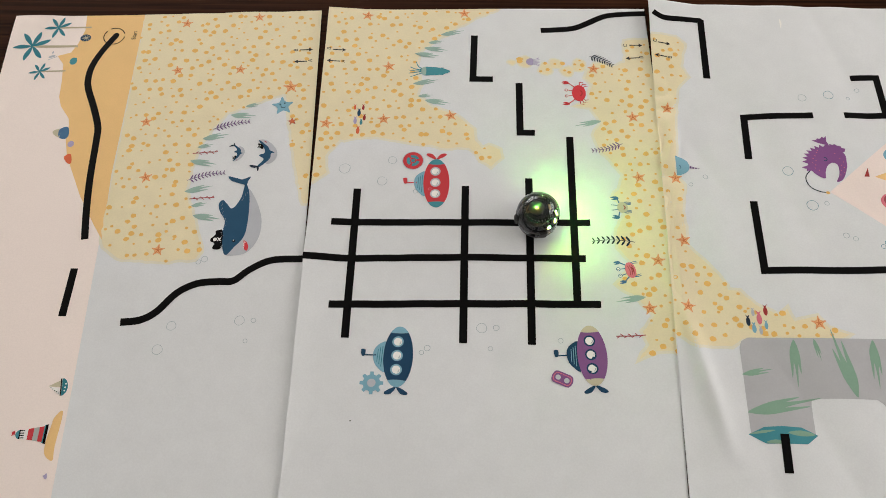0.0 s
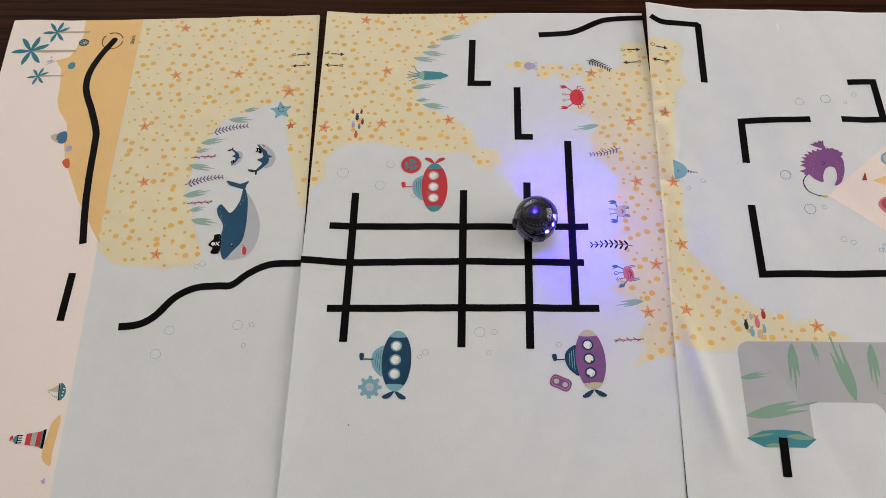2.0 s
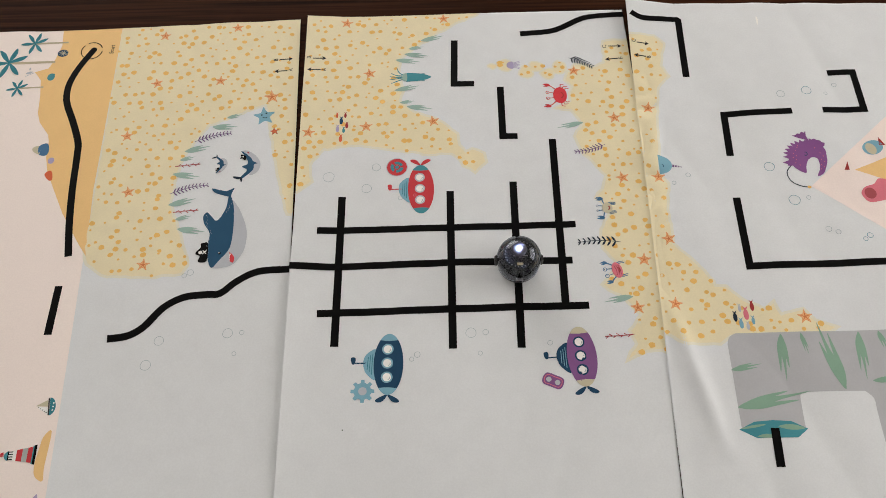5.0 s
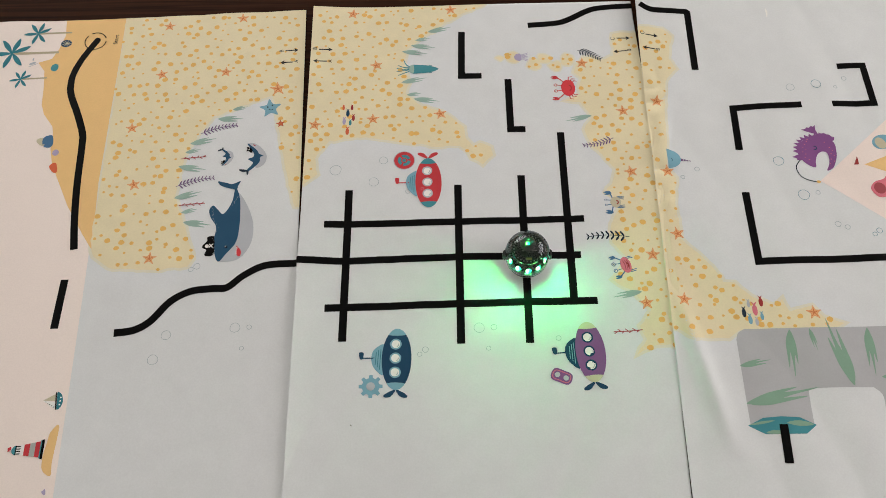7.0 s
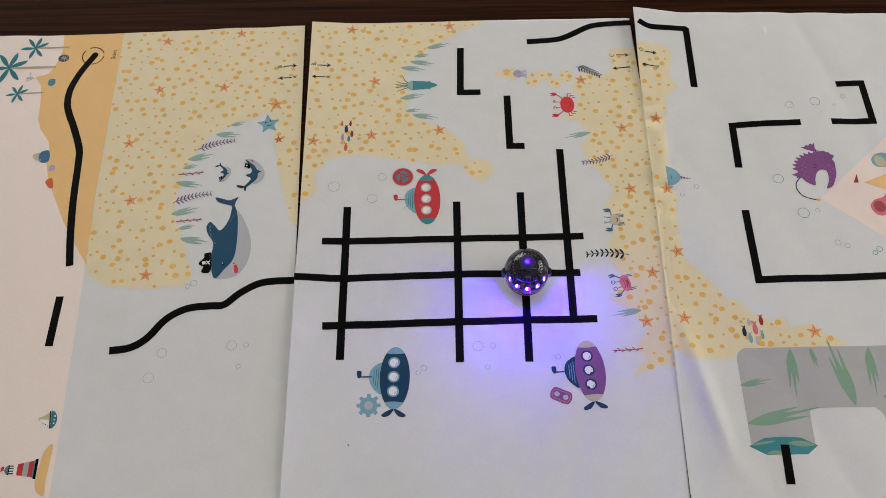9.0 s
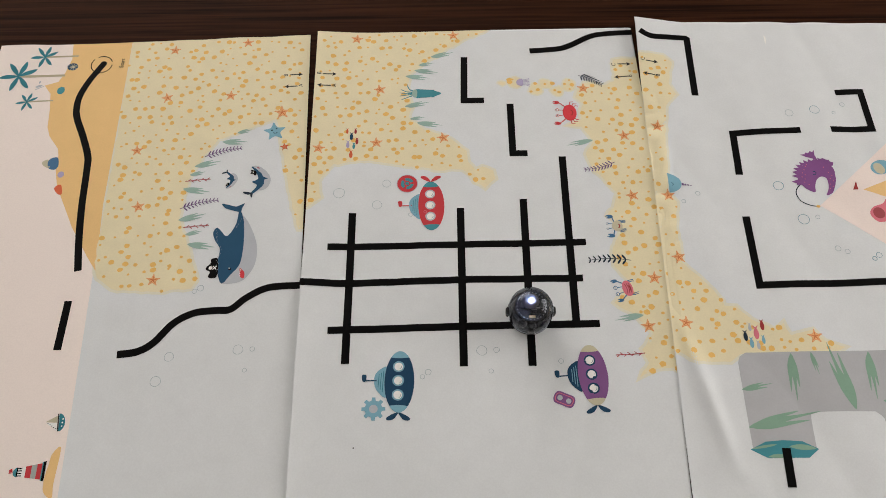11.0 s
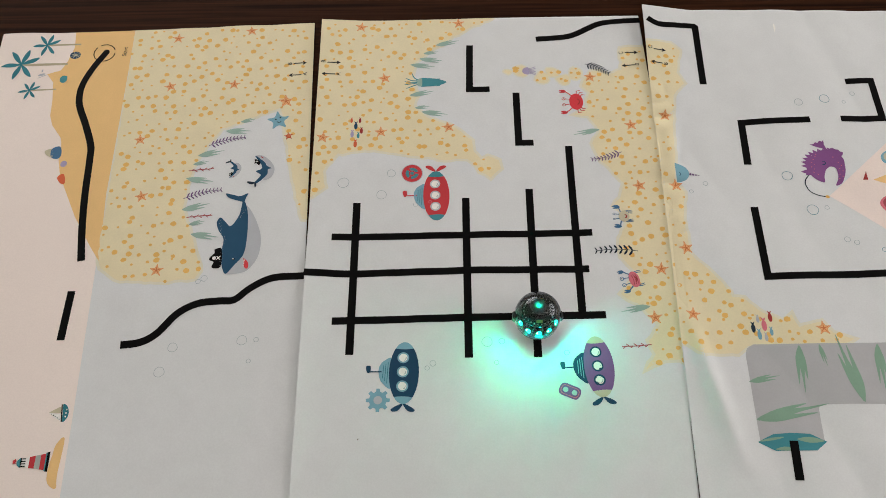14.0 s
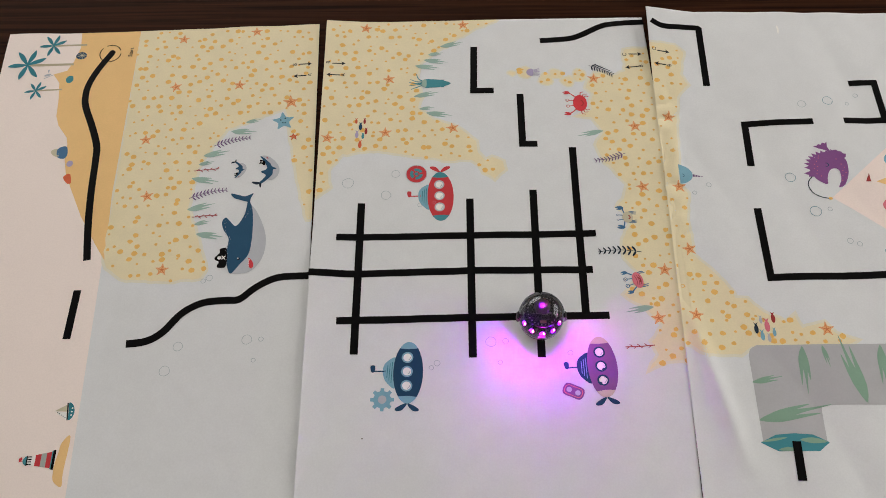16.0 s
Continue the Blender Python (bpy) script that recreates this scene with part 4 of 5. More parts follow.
track(B, smooth([(0.188, -0.023), (0.212, -0.021), (0.224, -0.017), (0.242, -0.007), (0.255, -0.004), (0.281, -0.002)], 5, False))
letter(B, "B", (0.0041, -0.0466), 0.005)
letter(B, "A", (0.0175, -0.0596), 0.005)
arrow(B, (0.0073, -0.0472), (0.0189, -0.0470))
arrow(B, (0.0147, -0.0597), (0.0030, -0.0598))
letter(B, "C", (0.2604, -0.0396), 0.005)
letter(B, "B", (0.2731, -0.0523), 0.005)
arrow(B, (0.2639, -0.0389), (0.2753, -0.0388))
arrow(B, (0.2710, -0.0527), (0.2595, -0.0539))
submarine(B, (0.1010, -0.1814), 0.0103, 0.0226, RED, TEAL, SKYBLUE, TEAL_D, BELLY, True, 1)
submarine(B, (0.0782, -0.3266), 0.0105, 0.0227, NAVY, SKYBLUE, SKYBLUE, TEAL_D, SKYBLUE, False, -1)
submarine(B, (0.2152, -0.3232), 0.0105, 0.0224, PURPLE, BEIGE, NAVY, SKYBLUE, NAVY, False, 3)
# hand wheel, gear and hatch plate
vw = (0.0817, -0.1606)
wh = ink("hand_wheel_drawing", [ell(*vw, 0.0086, n=28)], BELLY, B, 5, label="red and teal hand wheel printed on paper")
ink("wheel_rim", [ell(*vw, 0.008, n=28)], RED, B, 6, wh)
ink("wheel_gap", [ell(*vw, 0.0052, n=9, a0=20 + 120 * k, a1=115 + 120 * k) + ell(*vw, 0.0026, n=6, a0=20 + 120 * k, a1=115 + 120 * k)[::-1] for k in range(3)] + [ell(*vw, 0.0016, n=14)], TEAL, B, 7, wh)
ge = (0.0605, -0.3466)
gr2 = ink("gear_drawing", [[q for k in range(8) for q in on(ge, 0.001, 45 * k)([(5.7, -2.1), (6.1, -1.4), (8.3, -1.2), (8.3, 1.2), (6.1, 1.4), (5.7, 2.1)])]], SKYBLUE, B, 5, label="pale blue gear printed on paper")
ink("gear_hole", [ell(*ge, 0.003, n=18)], BELLY, B, 6, gr2)
hp = on((0.1935, -0.3411), 0.001, -24)
pl = ink("hatch_plate_drawing", [hp(smooth([(-7.6, 0), (-6, 4.2), (0, 4.6), (6, 4.2), (7.6, 0), (6, -4.2), (0, -4.6), (-6, -4.2)], 4))], PURPLE, B, 5, label="purple hatch plate with two bolts printed on paper")
ink("plate_line", stroke(hp(smooth([(-6.3, 0), (-5, 3), (0, 3.2), (5, 3), (6.3, 0), (5, -3), (0, -3.2), (-5, -3)], 4)), 0.0005, True), PINK, B, 6, pl)
ink("bolt", [hp(ell(-3.2, 0, 1.9, n=14)), hp(ell(3.2, 0, 1.9, n=14))], BELLY, B, 6, pl)
for p, r in (((0.0274, -0.1691), 0.0045), ((0.0652, -0.1605), 0.0033), ((0.0579, -0.1802), 0.0038), ((0.0945, -0.3233), 0.0016), ((0.0985, -0.3199), 0.0021), ((0.1372, -0.3040), 0.0037), ((0.1477, -0.3036), 0.0021), ((0.1434, -0.3195), 0.0016),
             ((0.1935, -0.3126), 0.0018), ((0.0848, -0.1894), 0.0017)):
    bubble(B, p, r, w=0.0003)
ink("ink_speck", [ell(*(0.0478, -0.3738), 0.0005, n=8)], DARK_INK, B, 4, label="tiny dark speck on the paper")
ink("rivet_drawing", ring(*(0.0961, -0.1870), 0.0011, 0.0004), PINK, B, 9, label="small pink ring on the red submarine")
# squid
sq = on((0.0872, -0.0690), 0.0005, 0)
sd = ink("squid_drawing", [sq(smooth([(0, 8), (12, 9), (30, 7), (45, 0), (30, -7), (12, -9), (0, -8)], 4)), sq([(28, 8), (34, 8), (32, 4)]), sq([(28, -8), (34, -8), (32, -4)])], TEAL, B, 6, label="teal squid printed on paper")
ink("head", [sq(smooth([(-4, 6), (3, 8), (3, -8), (-4, -6)], 4))], LEAF, B, 7, sd)
ink("tentacles", [q for y0, pts in ((0, [(-3, 5), (-10, 10), (-14, 20)]), (1, [(-3, 3), (-14, 4), (-24, 9)]), (2, [(-3, 1), (-14, 0), (-26, 2)]), (3, [(-3, -1), (-14, -3), (-26, -5)]), (4, [(-3, -4), (-12, -8), (-23, -13)]))
                  for q in stroke(sq(smooth(pts, 4, False)), 0.0011, taper=0.5)], TEAL, B, 5, sd)
for a, b2, w in (((0.1006, -0.0284), (0.1213, -0.0237), 0.004), ((0.0900, -0.0376), (0.1032, -0.0355), 0.003), ((0.0863, -0.0433), (0.1074, -0.0463), 0.004), ((0.0787, -0.0497), (0.1003, -0.0527), 0.004), ((0.0785, -0.0831), (0.1001, -0.0786), 0.004),
                 ((0.0831, -0.0962), (0.0958, -0.0948), 0.0028), ((0.0889, -0.1002), (0.1107, -0.1035), 0.0042), ((0.2347, -0.1198), (0.2124, -0.1246), 0.0038), ((0.2566, -0.2779), (0.2349, -0.2814), 0.004)):
    seaweed(B, a, b2, w)
for (p, s), m in zip((((0.0311, -0.1083), 0.0036), ((0.0380, -0.1082), 0.0038), ((0.0348, -0.1136), 0.0052), ((0.0395, -0.1183), 0.0044), ((0.0321, -0.1217), 0.005), ((0.0371, -0.1231), 0.004), ((0.0350, -0.1313), 0.0052)),
                     (REDSTAR, DARK_RED, NAVY, DARK_RED, LILAC, TEAL, REDSTAR)):
    fish(B, p, s, m)
jf = on((0.1779, -0.0581), 0.0005, 0)
jd = ink("jellyfish_drawing", [jf(smooth([(4, 7), (-4, 6), (-7, 0), (-4, -6), (4, -7)], 4))], LILAC, B, 6, label="lilac jellyfish printed on paper")
ink("tentacles", [q for k in range(6) for q in stroke(jf([(3, -5 + 2 * k), (10, -6 + 2.4 * k), (16, -9 + 3.6 * k)]), 0.0005)], LILAC, B, 5, jd)
crab(B, (0.2178, -0.0914), 5.8, 8.4, CRAB_RED, RED, 0, (-10.6, 10.6), 3.0, (-10.4, 3.1), 1.5, ([(0.5, 7.2), (1.0, 11.2), (4.0, 11.6)], [(2.2, 6.6), (3.4, 9.4), (6.6, 9.2)], [(3.6, 5.6), (5.2, 7.4), (7.6, 6.8)]))
crab(B, (0.2455, -0.2026), 4.1, 4.9, BEIGE, STEEL, 0, (-5.2, 8.2), 3.0, (-7.6, 2.3), 0.9, ([(0.5, 4.4), (3.0, 5.0), (6.8, 4.6)], [(1.4, 4.0), (3.6, 3.9), (6.8, 3.6)], [(2.4, 3.0), (4.2, 2.9), (6.6, 2.6)]))
crab(B, (0.2474, -0.2562), 3.9, 6.6, PINK, STEEL, 13, (-7.8, 7.8), 2.5, (-8.6, 2.7), 1.6, ([(0.6, 5.6), (3.4, 6.2), (6.4, 6.0)], [(1.8, 4.8), (4.0, 5.0), (6.8, 4.6)]), stripes=3)
fern(B, (0.2284, -0.0513), (0.2479, -0.0622), FERN_N, 9, 0.004, label="dark blue sea fern printed on paper")
fern(B, (0.2501, -0.1425), (0.2252, -0.1489), FERN_P, 9, 0.0035)
fern(B, (0.2527, -0.2327), (0.2205, -0.2323), FERN_N, 8, 0.0043, -0.05, 0.2, label="dark blue sea fern printed on paper")
twig(B, (0.2540, -0.3074), (0.2329, -0.3087))

# ---- sheet C: maze and cave ----
sand_c = on_sheet(C, ragged([(0.272, -0.030), (0.304, -0.031), (0.311, -0.038), (0.305, -0.063), (0.310, -0.074), (0.299, -0.087), (0.293, -0.128), (0.289, -0.173), (0.295, -0.182), (0.291, -0.205), (0.292, -0.234), (0.299, -0.244), (0.309, -0.255), (0.316, -0.267), (0.317, -0.272), (0.326, -0.273), (0.332, -0.279), (0.338, -0.285), (0.350, -0.290), (0.357, -0.286), (0.360, -0.295), (0.377, -0.292), (0.384, -0.300), (0.398, -0.305), (0.389, -0.308), (0.321, -0.309), (0.314, -0.315), (0.289, -0.315), (0.278, -0.307), (0.246, -0.306)], seed=7))
halo(C, sand_c, 2)
ink("sand", [sand_c], SAND, C, 2, label="speckled pale yellow printed sand")
STARS_C = [(0.2893, -0.1076), (0.2889, -0.1753), (0.2892, -0.2306), (0.2864, -0.2849), (0.3776, -0.2966)]
ink("sand_speckle", dots(C, sand_c, rng, keep=STARS_C), DOT, C, 3, label="ochre printed speckles", kind="stuff")
for i, p in enumerate(STARS_C):
    starfish(C, p, 0.0053, 10 * (i % 3) - 8)
cave = on_sheet(C, smooth([(0.319, -0.316), (0.321, -0.311), (0.326, -0.308)], 3, False) + [(0.386, -0.308), (0.433, -0.307), (0.525, -0.306), (0.477, -0.456), (0.405, -0.457), (0.412, -0.393)] + smooth([(0.412, -0.365), (0.412, -0.357), (0.407, -0.352)], 3, False) + smooth([(0.368, -0.352), (0.363, -0.353), (0.362, -0.357)], 3, False) + [(0.361, -0.378), (0.318, -0.378)])
ink("cave_passage", [cave], GREY_PATH, C, 3, label="grey printed cave passage")
po = on((0.3393, -0.3776), 0.0004, 0)
pool = ink("pool_drawing", [po([(-58, 0), (-30, 13), (0, 15), (32, 13), (58, 0), (38, -15), (-30, -15)])], TEAL, C, 4, label="teal pool printed at the cave mouth")
ink("pool_ripple", [po(smooth([(-56, 1), (-35, 7), (-12, 8), (-30, 3)], 3)), po(smooth([(8, 4), (30, 8), (54, 1), (30, -2)], 3)), po(smooth([(-30, -13), (-15, -8), (5, -12), (-5, -15)], 3))], LEAF_D, C, 5, pool)
for a, b2, w in (((0.3573, -0.3091), (0.3547, -0.3441), 0.0068), ((0.3714, -0.3087), (0.3740, -0.3256), 0.0032), ((0.3943, -0.3509), (0.3854, -0.3005), 0.0095), ((0.4129, -0.3082), (0.4101, -0.3440), 0.0068), ((0.4273, -0.3078), (0.4304, -0.3226), 0.004),
                 ((0.3180, -0.3356), (0.3407, -0.3315), 0.0042), ((0.3180, -0.3625), (0.3701, -0.3525), 0.0085), ((0.4145, -0.3448), (0.4362, -0.3432), 0.004)):
    seaweed(C, a, b2, w * 0.85, LEAF_D, 5)
track(C, [(0.340, -0.377), (0.339, -0.403)], layer=7)
track(C, smooth([(0.286, -0.006), (0.295, -0.011), (0.311, -0.011), (0.327, -0.011)], 4, False) + [(0.328, -0.012), (0.326, -0.075)])
track(C, [(0.407, -0.113), (0.351, -0.115), (0.349, -0.156)])
track(C, [(0.445, -0.074), (0.466, -0.074), (0.466, -0.113), (0.432, -0.113)])
track(C, [(0.347, -0.195), (0.346, -0.255), (0.446, -0.253), (0.476, -0.252)])
letter(C, "C", (0.2854, -0.0372), 0.005)
letter(C, "B", (0.2968, -0.0543), 0.005)
arrow(C, (0.2879, -0.0387), (0.2984, -0.0401))
arrow(C, (0.2941, -0.0537), (0.2840, -0.0519))
cone = on_sheet(C, [(0.407, -0.186), (0.478, -0.124), (0.597, -0.021), (0.517, -0.279), (0.453, -0.224)])
ink("light_cone", [cone], CONE, C, 2, label="pale pink printed beam of light")
# anglerfish: a horseshoe body with spines, tail and lantern
an = on((0.4115, -0.1582), 0.001, 0)
body = [(-5.8, -15.5), (-13, -11.3), (-17.0, -3.3), (-16.0, 3.0), (-12.0, 8.6), (-2.9, 14.6), (7.7, 13.8), (13.4, 7), (13.6, 0), (12.6, -6.5), (8.2, -15.8), (2.8, -18.4), (5.6, -12.5), (6.6, -7), (6.0, -2.2), (2.5, -0.7), (-1.6, -3.3), (-4.4, -9.6)]
af = ink("anglerfish_drawing", [an(smooth(body, 4))], FISH_PURPLE, C, 5, label="purple anglerfish with a lantern printed on paper")
ink("spines", [an([(19.6 * math.cos(radians(a)) - 1.5, 17.6 * math.sin(radians(a)) - 1), (15 * math.cos(radians(a + 9)) - 1, 14.4 * math.sin(radians(a + 9)) - 1), (15 * math.cos(radians(a - 9)) - 1, 14.4 * math.sin(radians(a - 9)) - 1)]) for a in range(86, 190, 13)], FISH_PURPLE, C, 5, af)
ink("tail", [an([(1.6, 13.5), (0.4, 16.2), (-2.4, 17.2), (-5.6, 18.3), (-10.0, 20.6), (-6.6, 21.0), (-5.2, 22.6), (-3.2, 22.0), (-1.6, 24.0), (0.2, 22.9), (1.9, 24.8), (1.4, 20.0), (2.6, 16.4), (4.0, 13.8)])], FISH_PURPLE, C, 5, af)
ink("top_fin", [an([(3.0, 17.4), (5.2, 16.2), (7.2, 16.8), (9.2, 15.4), (11.6, 14.8), (12.2, 13.2), (14.8, 12.4), (13.8, 9.4), (10.0, 7.6), (3.4, 12.6)])], FISH_PURPLE, C, 5.5, af)
ink("side_fin", [an([(-16.4, -3.2), (-22.6, -5.6), (-18.6, -7.2), (-19.2, -8.8), (-14.0, -8.6)])], FISH_PURPLE, C, 5.5, af)
ink("lantern_arm", stroke(an(smooth([(-16.4, -8.4), (-20.4, -13.4), (-21.0, -18.5), (-18.6, -24), (-13, -27.4), (-7.2, -28.6)], 4, False)), 0.0008), FERN_N, C, 5, af)
ink("lantern_glow", [an(ell(-6.2, -28.6, 1.6, 1.3, n=14))], DOT, C, 6, af)
ink("eye", stroke(an(ell(-2.6, 2.8, 1.6, n=8, a0=-130, a1=110)), 0.0006), NAVY, C, 6, af)
ink("spots", [an(ell(x, y, 0.42, n=6)) for x, y in ((-8, 9), (-10, 6), (-12, 3), (-10, 1), (-13, -1), (-11, -3), (-12, -6), (-9, -8), (-7, 11), (9, 3), (11, 0), (9, -3), (11, -5), (8, -8), (10, -10), (7, -12), (6, 8))], PINK, C, 6, af)
na = ink("narwhal_drawing", [ell(*(0.2903, -0.1639), 0.0108, 0.0088, n=18, a0=-90, a1=90)], SKYBLUE, C, 5, label="pale blue narwhal printed on paper")
ink("horn", [q for k in range(4) for q in stroke([(0.3012 + 0.0021 * k, -0.1647 - 0.0003 * k), (0.3027 + 0.0021 * k, -0.1650 - 0.0003 * k)], 0.0022 - 0.0005 * k)], FERN_P, C, 6, na)
ink("eye", stroke(ell(*(0.2928, -0.1652), 0.0013, n=6, a0=-90, a1=90), 0.0004), NAVY, C, 6, na)
for p, r, m in (((0.4011, -0.0955), 0.0033, GREYLINE), ((0.4228, -0.0927), 0.004, TEALLINE), ((0.3778, -0.1672), 0.004, TEALLINE), ((0.3912, -0.1985), 0.0043, TEALLINE), ((0.4026, -0.1965), 0.0017, GREYLINE), ((0.4118, -0.2244), 0.0022, GREYLINE),
                ((0.4183, -0.2272), 0.0019, GREYLINE), ((0.4413, -0.2307), 0.0022, TEALLINE), ((0.4372, -0.2337), 0.0017, TEALLINE), ((0.3004, -0.1808), 0.0016, GREYLINE), ((0.3127, -0.1733), 0.0019, GREYLINE), ((0.4477, -0.0869), 0.0019, GREYLINE), ((0.4385, -0.0958), 0.0014, GREYLINE)):
    bubble(C, p, r, m, w=0.00035)
for (p, s), m in zip((((0.3322, -0.2886), 0.0042), ((0.3361, -0.2930), 0.0068), ((0.3413, -0.2871), 0.0055), ((0.3280, -0.2952), 0.0055), ((0.3316, -0.3005), 0.0055), ((0.3404, -0.2983), 0.0045), ((0.3361, -0.3024), 0.0045)),
                     (BELLY, PINK, DARK_RED, FERN_N, SKYBLUE, SKYBLUE, BELLY)):
    fish(C, p, s, m)
ink("crescent_mark", [smooth([(0.3963, -0.0098), (0.3975, -0.0143), (0.3960, -0.0202), (0.3958, -0.0157)], 3)], WHITE_INK, C, 4, label="small white crescent mark on the paper")
# two swimmers, a wreck sail and a fin in the beam as plain shapes
ink("round_shape_drawing", [ell(*(0.4635, -0.1508), 0.0085, 0.0066, 20, n=22)], SKYBLUE, C, 5, label="plain teal round shape printed in the beam")
ink("round_shape_drawing", [ell(*(0.4619, -0.1519), 0.004, 0.0055, 20, n=18)], BEIGE, C, 6, label="plain beige round shape printed in the beam")
ink("round_shape_drawing", [smooth([(0.444, -0.194), (0.448, -0.188), (0.456, -0.185), (0.461, -0.180), (0.468, -0.183), (0.465, -0.197), (0.455, -0.201), (0.448, -0.201)], 4)], PINK, C, 5, label="plain pink cloud shape printed in the beam")
ink("round_shape_drawing", [ell(*(0.4511, -0.1935), 0.0046, 0.005, n=18)], TWIG, C, 6, label="plain brown round shape printed in the beam")
ink("triangle_drawing", [[(0.444, -0.172), (0.468, -0.162), (0.484, -0.156), (0.476, -0.188), (0.464, -0.180)]], TAN, C, 4, label="plain tan triangle printed in the beam")
for pts in ([(0.436, -0.172), (0.440, -0.172), (0.440, -0.164)], [(0.470, -0.141), (0.469, -0.149), (0.474, -0.149)]):
    ink("fin_drawing", [pts], DARK_RED, C, 5, label="small dark red fin printed in the beam")


# ---- the robot ----
R = 0.0162
robot = tagged(new("toy_robot"), "small round line-following robot with smoked glossy dome", "robot")


def rpart(name, bm, mat, label="", smooth=True, parent=None):
    return part(name, bm, mat, parent or robot, label, smooth)


CZ = 0.0165
rpart("body", lathe([(0, 0.0022), (0.0128, 0.0022), (0.0140, 0.0032), (0.0149, 0.0060), (0.0152, 0.0085), (0.0146, 0.0092), (0.0122, 0.0095), (0.0118, 0.0128), (0, 0.0128)]), SHELL_DARK, "glossy dark lower hull")


def arc_ring(profile, a0, a1, step=6):
    """A bar that sweeps a closed (radius, z) outline round z from a0 to a1 degrees."""
    bm = bmesh.new()
    ribs = [[bm.verts.new((r * math.cos(radians(a)), r * math.sin(radians(a)), z)) for r, z in profile] for a in range(a0, a1 + 1, step)]
    n = len(profile)
    for p, q in zip(ribs, ribs[1:]):
        for k in range(n):
            bm.faces.new((p[k], q[k], q[(k + 1) % n], p[(k + 1) % n]))
    bm.faces.new(ribs[0])
    bm.faces.new(ribs[-1][::-1])
    bmesh.ops.recalc_face_normals(bm, faces=bm.faces[:])
    return bm


rpart("belt", arc_ring([(0.0152, 0.0128), (0.0163, 0.0132), (0.0166, 0.0142), (0.0163, 0.0152), (0.0152, 0.0155), (0.0150, 0.0142)], 96, 264), LABEL_GREY, "dark grey seam ring round the back")
rpart("dome", lathe([(R * math.cos(radians(a)), CZ + R * math.sin(radians(a))) for a in list(range(-4, 90, 4))] + [(0, CZ + R)], 64), DOME, "smoked mirror-like clear dome")
rpart("skirt", lathe([(0.0162, 0.0153), (0.0160, 0.0130), (0.0158, 0.0100), (0.0155, 0.0075), (0.0152, 0.0088)], 64), SKIRT, "clear lower window strip")
rpart("circuit_board", lathe([(0, 0.0215), (0.0120, 0.0215), (0.0120, 0.0228), (0, 0.0228)]), BOARD, "dark round circuit board", smooth=False)
# added ring, only there to show the lamps' glow as a coloured band
rpart("glow_catch_ring", lathe([(0.0104, 0.00956), (0.0146, 0.00956), (0.0146, 0.0098), (0.0104, 0.0098), (0.0104, 0.00956)]), LABEL_GREY, "added grey ring under the lamps that catches their colour")
rpart("inner_core", lathe([(0.0100, 0.0128), (0.0098, 0.0165), (0.0112, 0.0215)]), LABEL_GREY)
for cx, cy, sx, sy, h in ((0.0045, 0.0015, 0.0022, 0.0028, 0.0011), (-0.0045, 0.004, 0.0018, 0.0014, 0.0008), (-0.005, -0.004, 0.0024, 0.0018, 0.0009), (0.001, -0.0065, 0.0012, 0.0018, 0.0009)):
    rpart("chip", box(cx - sx, cx + sx, cy - sy, cy + sy, 0.0228, 0.0228 + h, 0.0002), CHIP, smooth=False)
rpart("metal_strip", box(0.0012, 0.0019, -0.0080, 0.0060, 0.0228, 0.0234), SOLDER, "thin tinned strip", smooth=False)
rpart("chip_mark", box(0.0030, 0.0034, -0.0006, 0.0034, 0.02391, 0.02396), SOLDER, smooth=False)
rpart("gold_contact", box(0.0072, 0.0092, -0.0022, 0.0022, 0.0228, 0.0233, 0.0001), GOLD, "small gold contact strip", smooth=False)
for k in range(4):
    rpart("trace", box(-0.0095 + 0.0011 * k, -0.0091 + 0.0011 * k, -0.002, 0.0035 + 0.0008 * k, 0.0228, 0.02292), GOLD, smooth=False)
for k in range(26):
    a = radians(7 + 13.85 * k)
    rpart("solder_pad", box(0.0104 * math.cos(a) - 0.0004, 0.0104 * math.cos(a) + 0.0004, 0.0104 * math.sin(a) - 0.0004, 0.0104 * math.sin(a) + 0.0004, 0.0228, 0.0231), SOLDER, smooth=False)
for a in (90, -90, 180):
    bm = box(-0.0028, 0.0028, -0.0012, 0.0012, 0.0095, 0.0165, 0.0007)
    bmesh.ops.transform(bm, matrix=Matrix.Rotation(radians(a + 90), 4, "Z"), verts=bm.verts[:])
    bmesh.ops.translate(bm, vec=(0.0166 * math.cos(radians(a)), 0.0166 * math.sin(radians(a)), 0), verts=bm.verts[:])
    rpart("side_tab", bm, SHELL_DARK, smooth=False)
for sg in (1, -1):
    bm = lathe([(0, -0.0014), (0.0036, -0.0014), (0.0042, -0.0008), (0.0042, 0.0008), (0.0036, 0.0014), (0, 0.0014)], 24)
    bmesh.ops.transform(bm, matrix=Matrix.Translation((0, sg * 0.0100, 0.0042)) @ Matrix.Rotation(radians(90), 4, "X"), verts=bm.verts[:])
    rpart("wheel", bm, RUBBER, "small black drive wheel")
rpart("front_port", box(0.0138, 0.0156, -0.0026, 0.0026, 0.0094, 0.0118, 0.0002), WHITE_PLASTIC, "small pale front socket", smooth=False)
strip = bmesh.new()
rows_ = [[strip.verts.new((r * math.cos(radians(a)), r * math.sin(radians(a)), z)) for a in range(-88, 89, 8)] for r, z in ((0.01535, 0.0098), (0.01575, 0.0130), (0.0157, 0.0165))]
for p, q in zip(rows_, rows_[1:]):
    for k in range(len(p) - 1):
        strip.faces.new((p[k], p[k + 1], q[k + 1], q[k]))
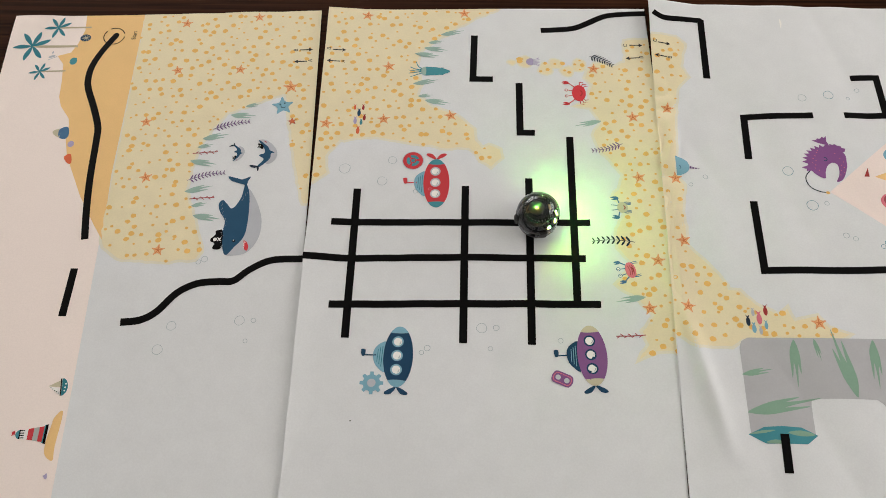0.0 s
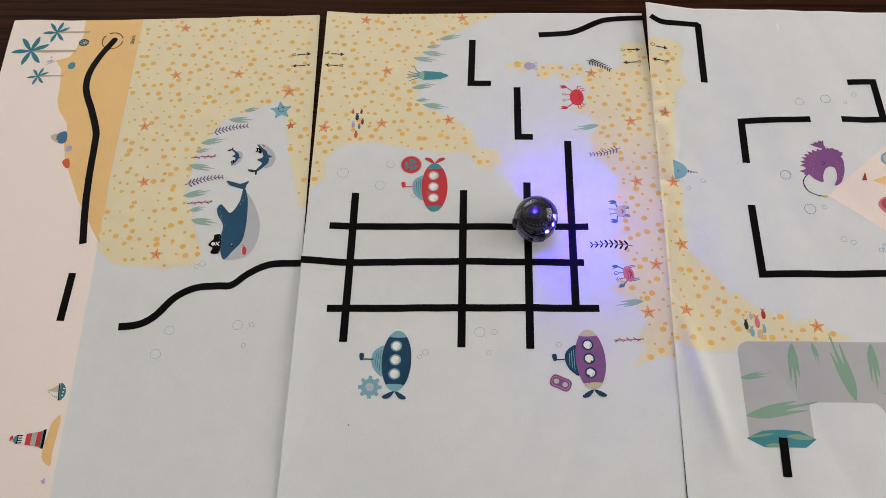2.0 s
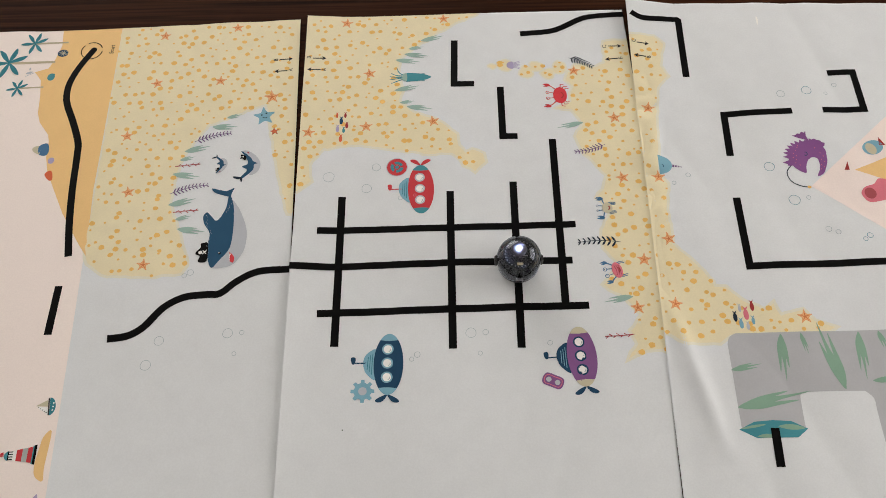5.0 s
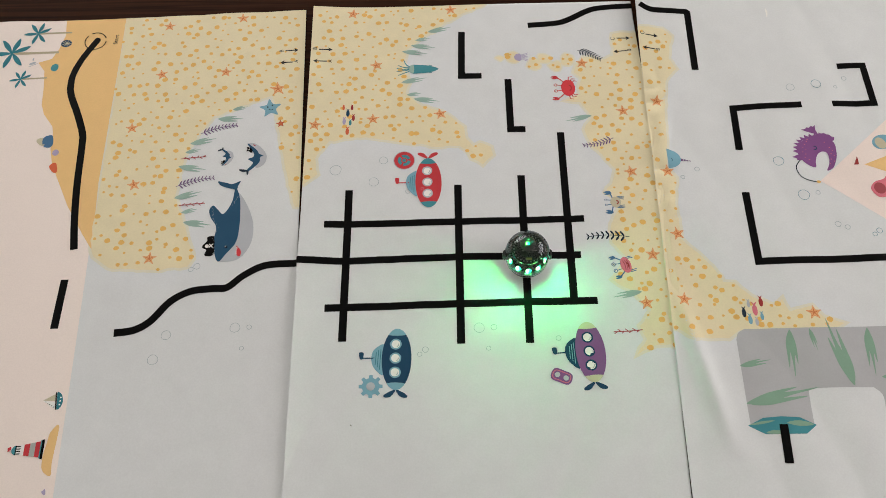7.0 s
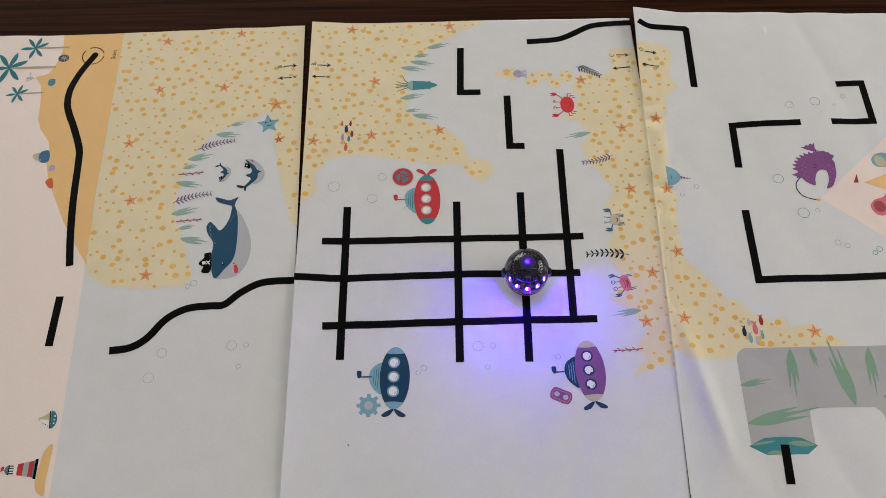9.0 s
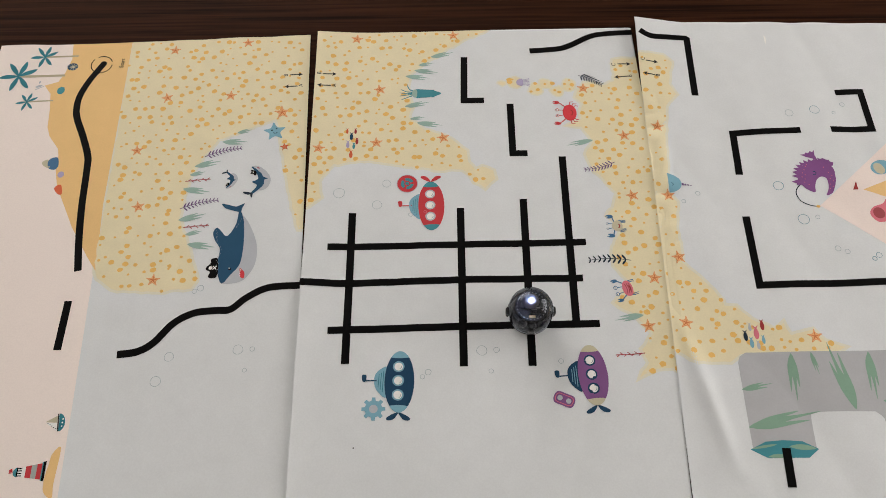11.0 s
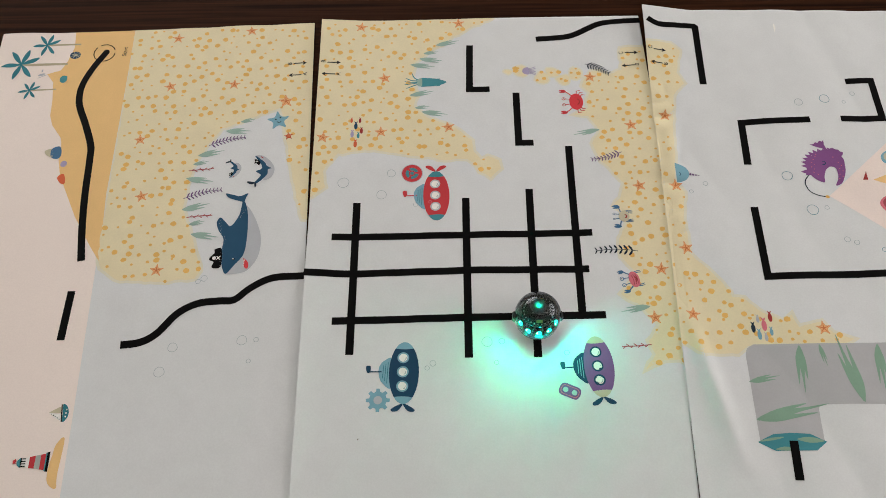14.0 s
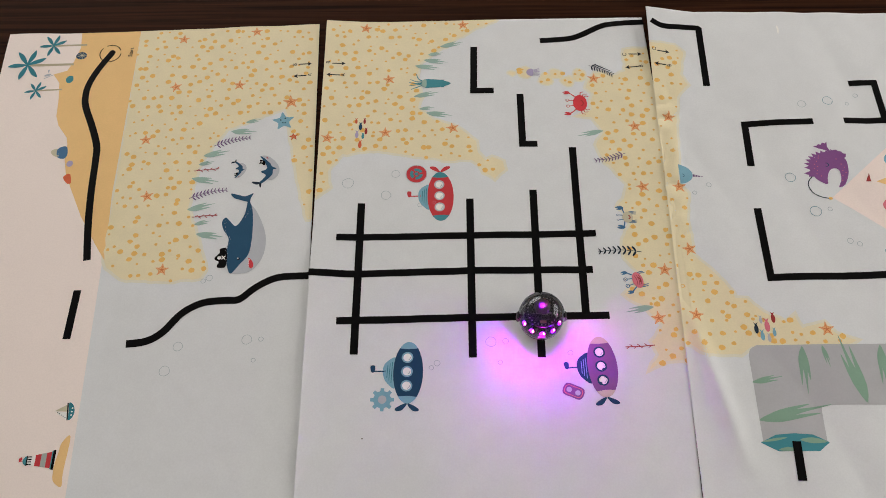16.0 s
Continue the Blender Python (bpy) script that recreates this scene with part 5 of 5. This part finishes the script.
# added lip: partly blocks the lamps so the paper close by stays dimmer
rpart("glow_shade_lip", arc_ring([(0.0147, 0.0090), (0.0152, 0.0090), (0.0154, 0.0108), (0.0150, 0.0108)], -96, 96), LIP, "added smoked lip that dims the front lamps' near glow")
# not a robot part: scatters a little lamp light in place of lens glare
rpart("halo_strip", strip, FROST, "added frosted strip that spreads a glare halo before the front lamps")
# added cap that widens the top lamp into a soft bloom
rpart("halo_cap", lathe([(0.0056 * math.cos(radians(a)), 0.0252 + 0.0044 * math.sin(radians(a))) for a in range(0, 90, 9)] + [(0, 0.0296)], 32), FROST_CAP, "added frosted cap that makes the top lamp's halo").location = (-0.0022, -0.0005, 0)
# added bowl, lit by the bead to give a halo around it
rpart("halo_dish", lathe([(0.0028, 0.0244), (0.0040, 0.0250), (0.0056, 0.0264), (0.0058, 0.0263), (0.0042, 0.0246), (0.0030, 0.0236)], 32), DISH, "added grey dish that catches the top lamp's halo").location = (-0.0022, -0.0005, 0)


def led_housing(tilt, spread, r):
    """An opaque cup round a lamp with a round opening that looks along +x, tilted up."""
    bm = bmesh.new()
    bmesh.ops.create_uvsphere(bm, u_segments=72, v_segments=48, radius=r)
    axis = Vector((math.cos(radians(tilt)), 0, math.sin(radians(tilt))))
    gone = [f for f in bm.faces if f.calc_center_median().angle(axis) < radians(spread)]
    bmesh.ops.delete(bm, geom=gone, context="FACES")
    return bm


def bead(r):
    bm = bmesh.new()
    bmesh.ops.create_uvsphere(bm, u_segments=32, v_segments=16, radius=r)
    return bm


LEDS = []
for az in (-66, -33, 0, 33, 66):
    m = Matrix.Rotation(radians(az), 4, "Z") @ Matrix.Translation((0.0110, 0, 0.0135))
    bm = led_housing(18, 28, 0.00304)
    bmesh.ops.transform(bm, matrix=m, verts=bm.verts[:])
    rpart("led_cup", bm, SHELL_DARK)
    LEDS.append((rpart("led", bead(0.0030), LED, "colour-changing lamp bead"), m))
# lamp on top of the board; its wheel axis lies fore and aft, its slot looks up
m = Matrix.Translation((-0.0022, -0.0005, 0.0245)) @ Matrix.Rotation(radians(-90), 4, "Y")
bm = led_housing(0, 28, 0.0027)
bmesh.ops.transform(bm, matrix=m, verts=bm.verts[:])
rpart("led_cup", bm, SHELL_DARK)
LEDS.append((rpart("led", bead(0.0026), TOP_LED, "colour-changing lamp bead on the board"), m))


def motions():
    z = B.z(0.173, -0.25) + 0.0006
    stops = [(0.1788, -0.2180), (0.1734, -0.2530), (0.1728, -0.2905)]
    rows = [(0.0, *stops[0], 12), (3.15, *stops[0], 12), (3.35, 0.1780, -0.2190, -14), (3.55, 0.1755, -0.2208, -62), (3.75, 0.1738, -0.2222, -84), (3.95, 0.1739, -0.2252, -86), (4.1, 0.1737, -0.2295, -90),
            (4.2, 0.1734, -0.2325, -91), (4.5, 0.1732, -0.2425, -91), (4.8, 0.1729, -0.2505, -90), (5.0, *stops[1], -90), (9.9, *stops[1], -90), (10.4, *stops[1], -90), (10.7, 0.1727, -0.2640, -90),
            (11.0, 0.1724, -0.2800, -90), (11.2, 0.1722, -0.2870, -88), (11.4, 0.1720, -0.2888, -88), (11.55, 0.1720, -0.2902, -80), (11.75, 0.1726, -0.2905, -86), (12.0, *stops[2], -89), (12.4, *stops[2], -90), (16.0, *stops[2], -90)]
    walk(robot, [(t, pose(x, y, z, 0, 0, a)) for t, x, y, a in rows])
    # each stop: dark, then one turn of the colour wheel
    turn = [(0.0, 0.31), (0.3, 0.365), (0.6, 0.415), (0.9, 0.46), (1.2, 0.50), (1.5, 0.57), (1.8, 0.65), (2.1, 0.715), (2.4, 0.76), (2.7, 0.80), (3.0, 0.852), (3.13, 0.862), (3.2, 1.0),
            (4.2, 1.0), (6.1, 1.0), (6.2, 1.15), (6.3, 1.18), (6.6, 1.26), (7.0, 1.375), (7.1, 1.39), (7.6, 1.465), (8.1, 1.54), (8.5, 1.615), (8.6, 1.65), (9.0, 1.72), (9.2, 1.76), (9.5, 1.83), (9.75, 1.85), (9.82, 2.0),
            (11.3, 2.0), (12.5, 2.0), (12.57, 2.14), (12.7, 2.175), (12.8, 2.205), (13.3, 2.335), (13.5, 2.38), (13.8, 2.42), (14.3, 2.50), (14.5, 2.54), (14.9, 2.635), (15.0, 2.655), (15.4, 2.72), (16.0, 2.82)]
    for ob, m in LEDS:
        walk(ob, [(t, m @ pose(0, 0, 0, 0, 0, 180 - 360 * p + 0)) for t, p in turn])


motions()
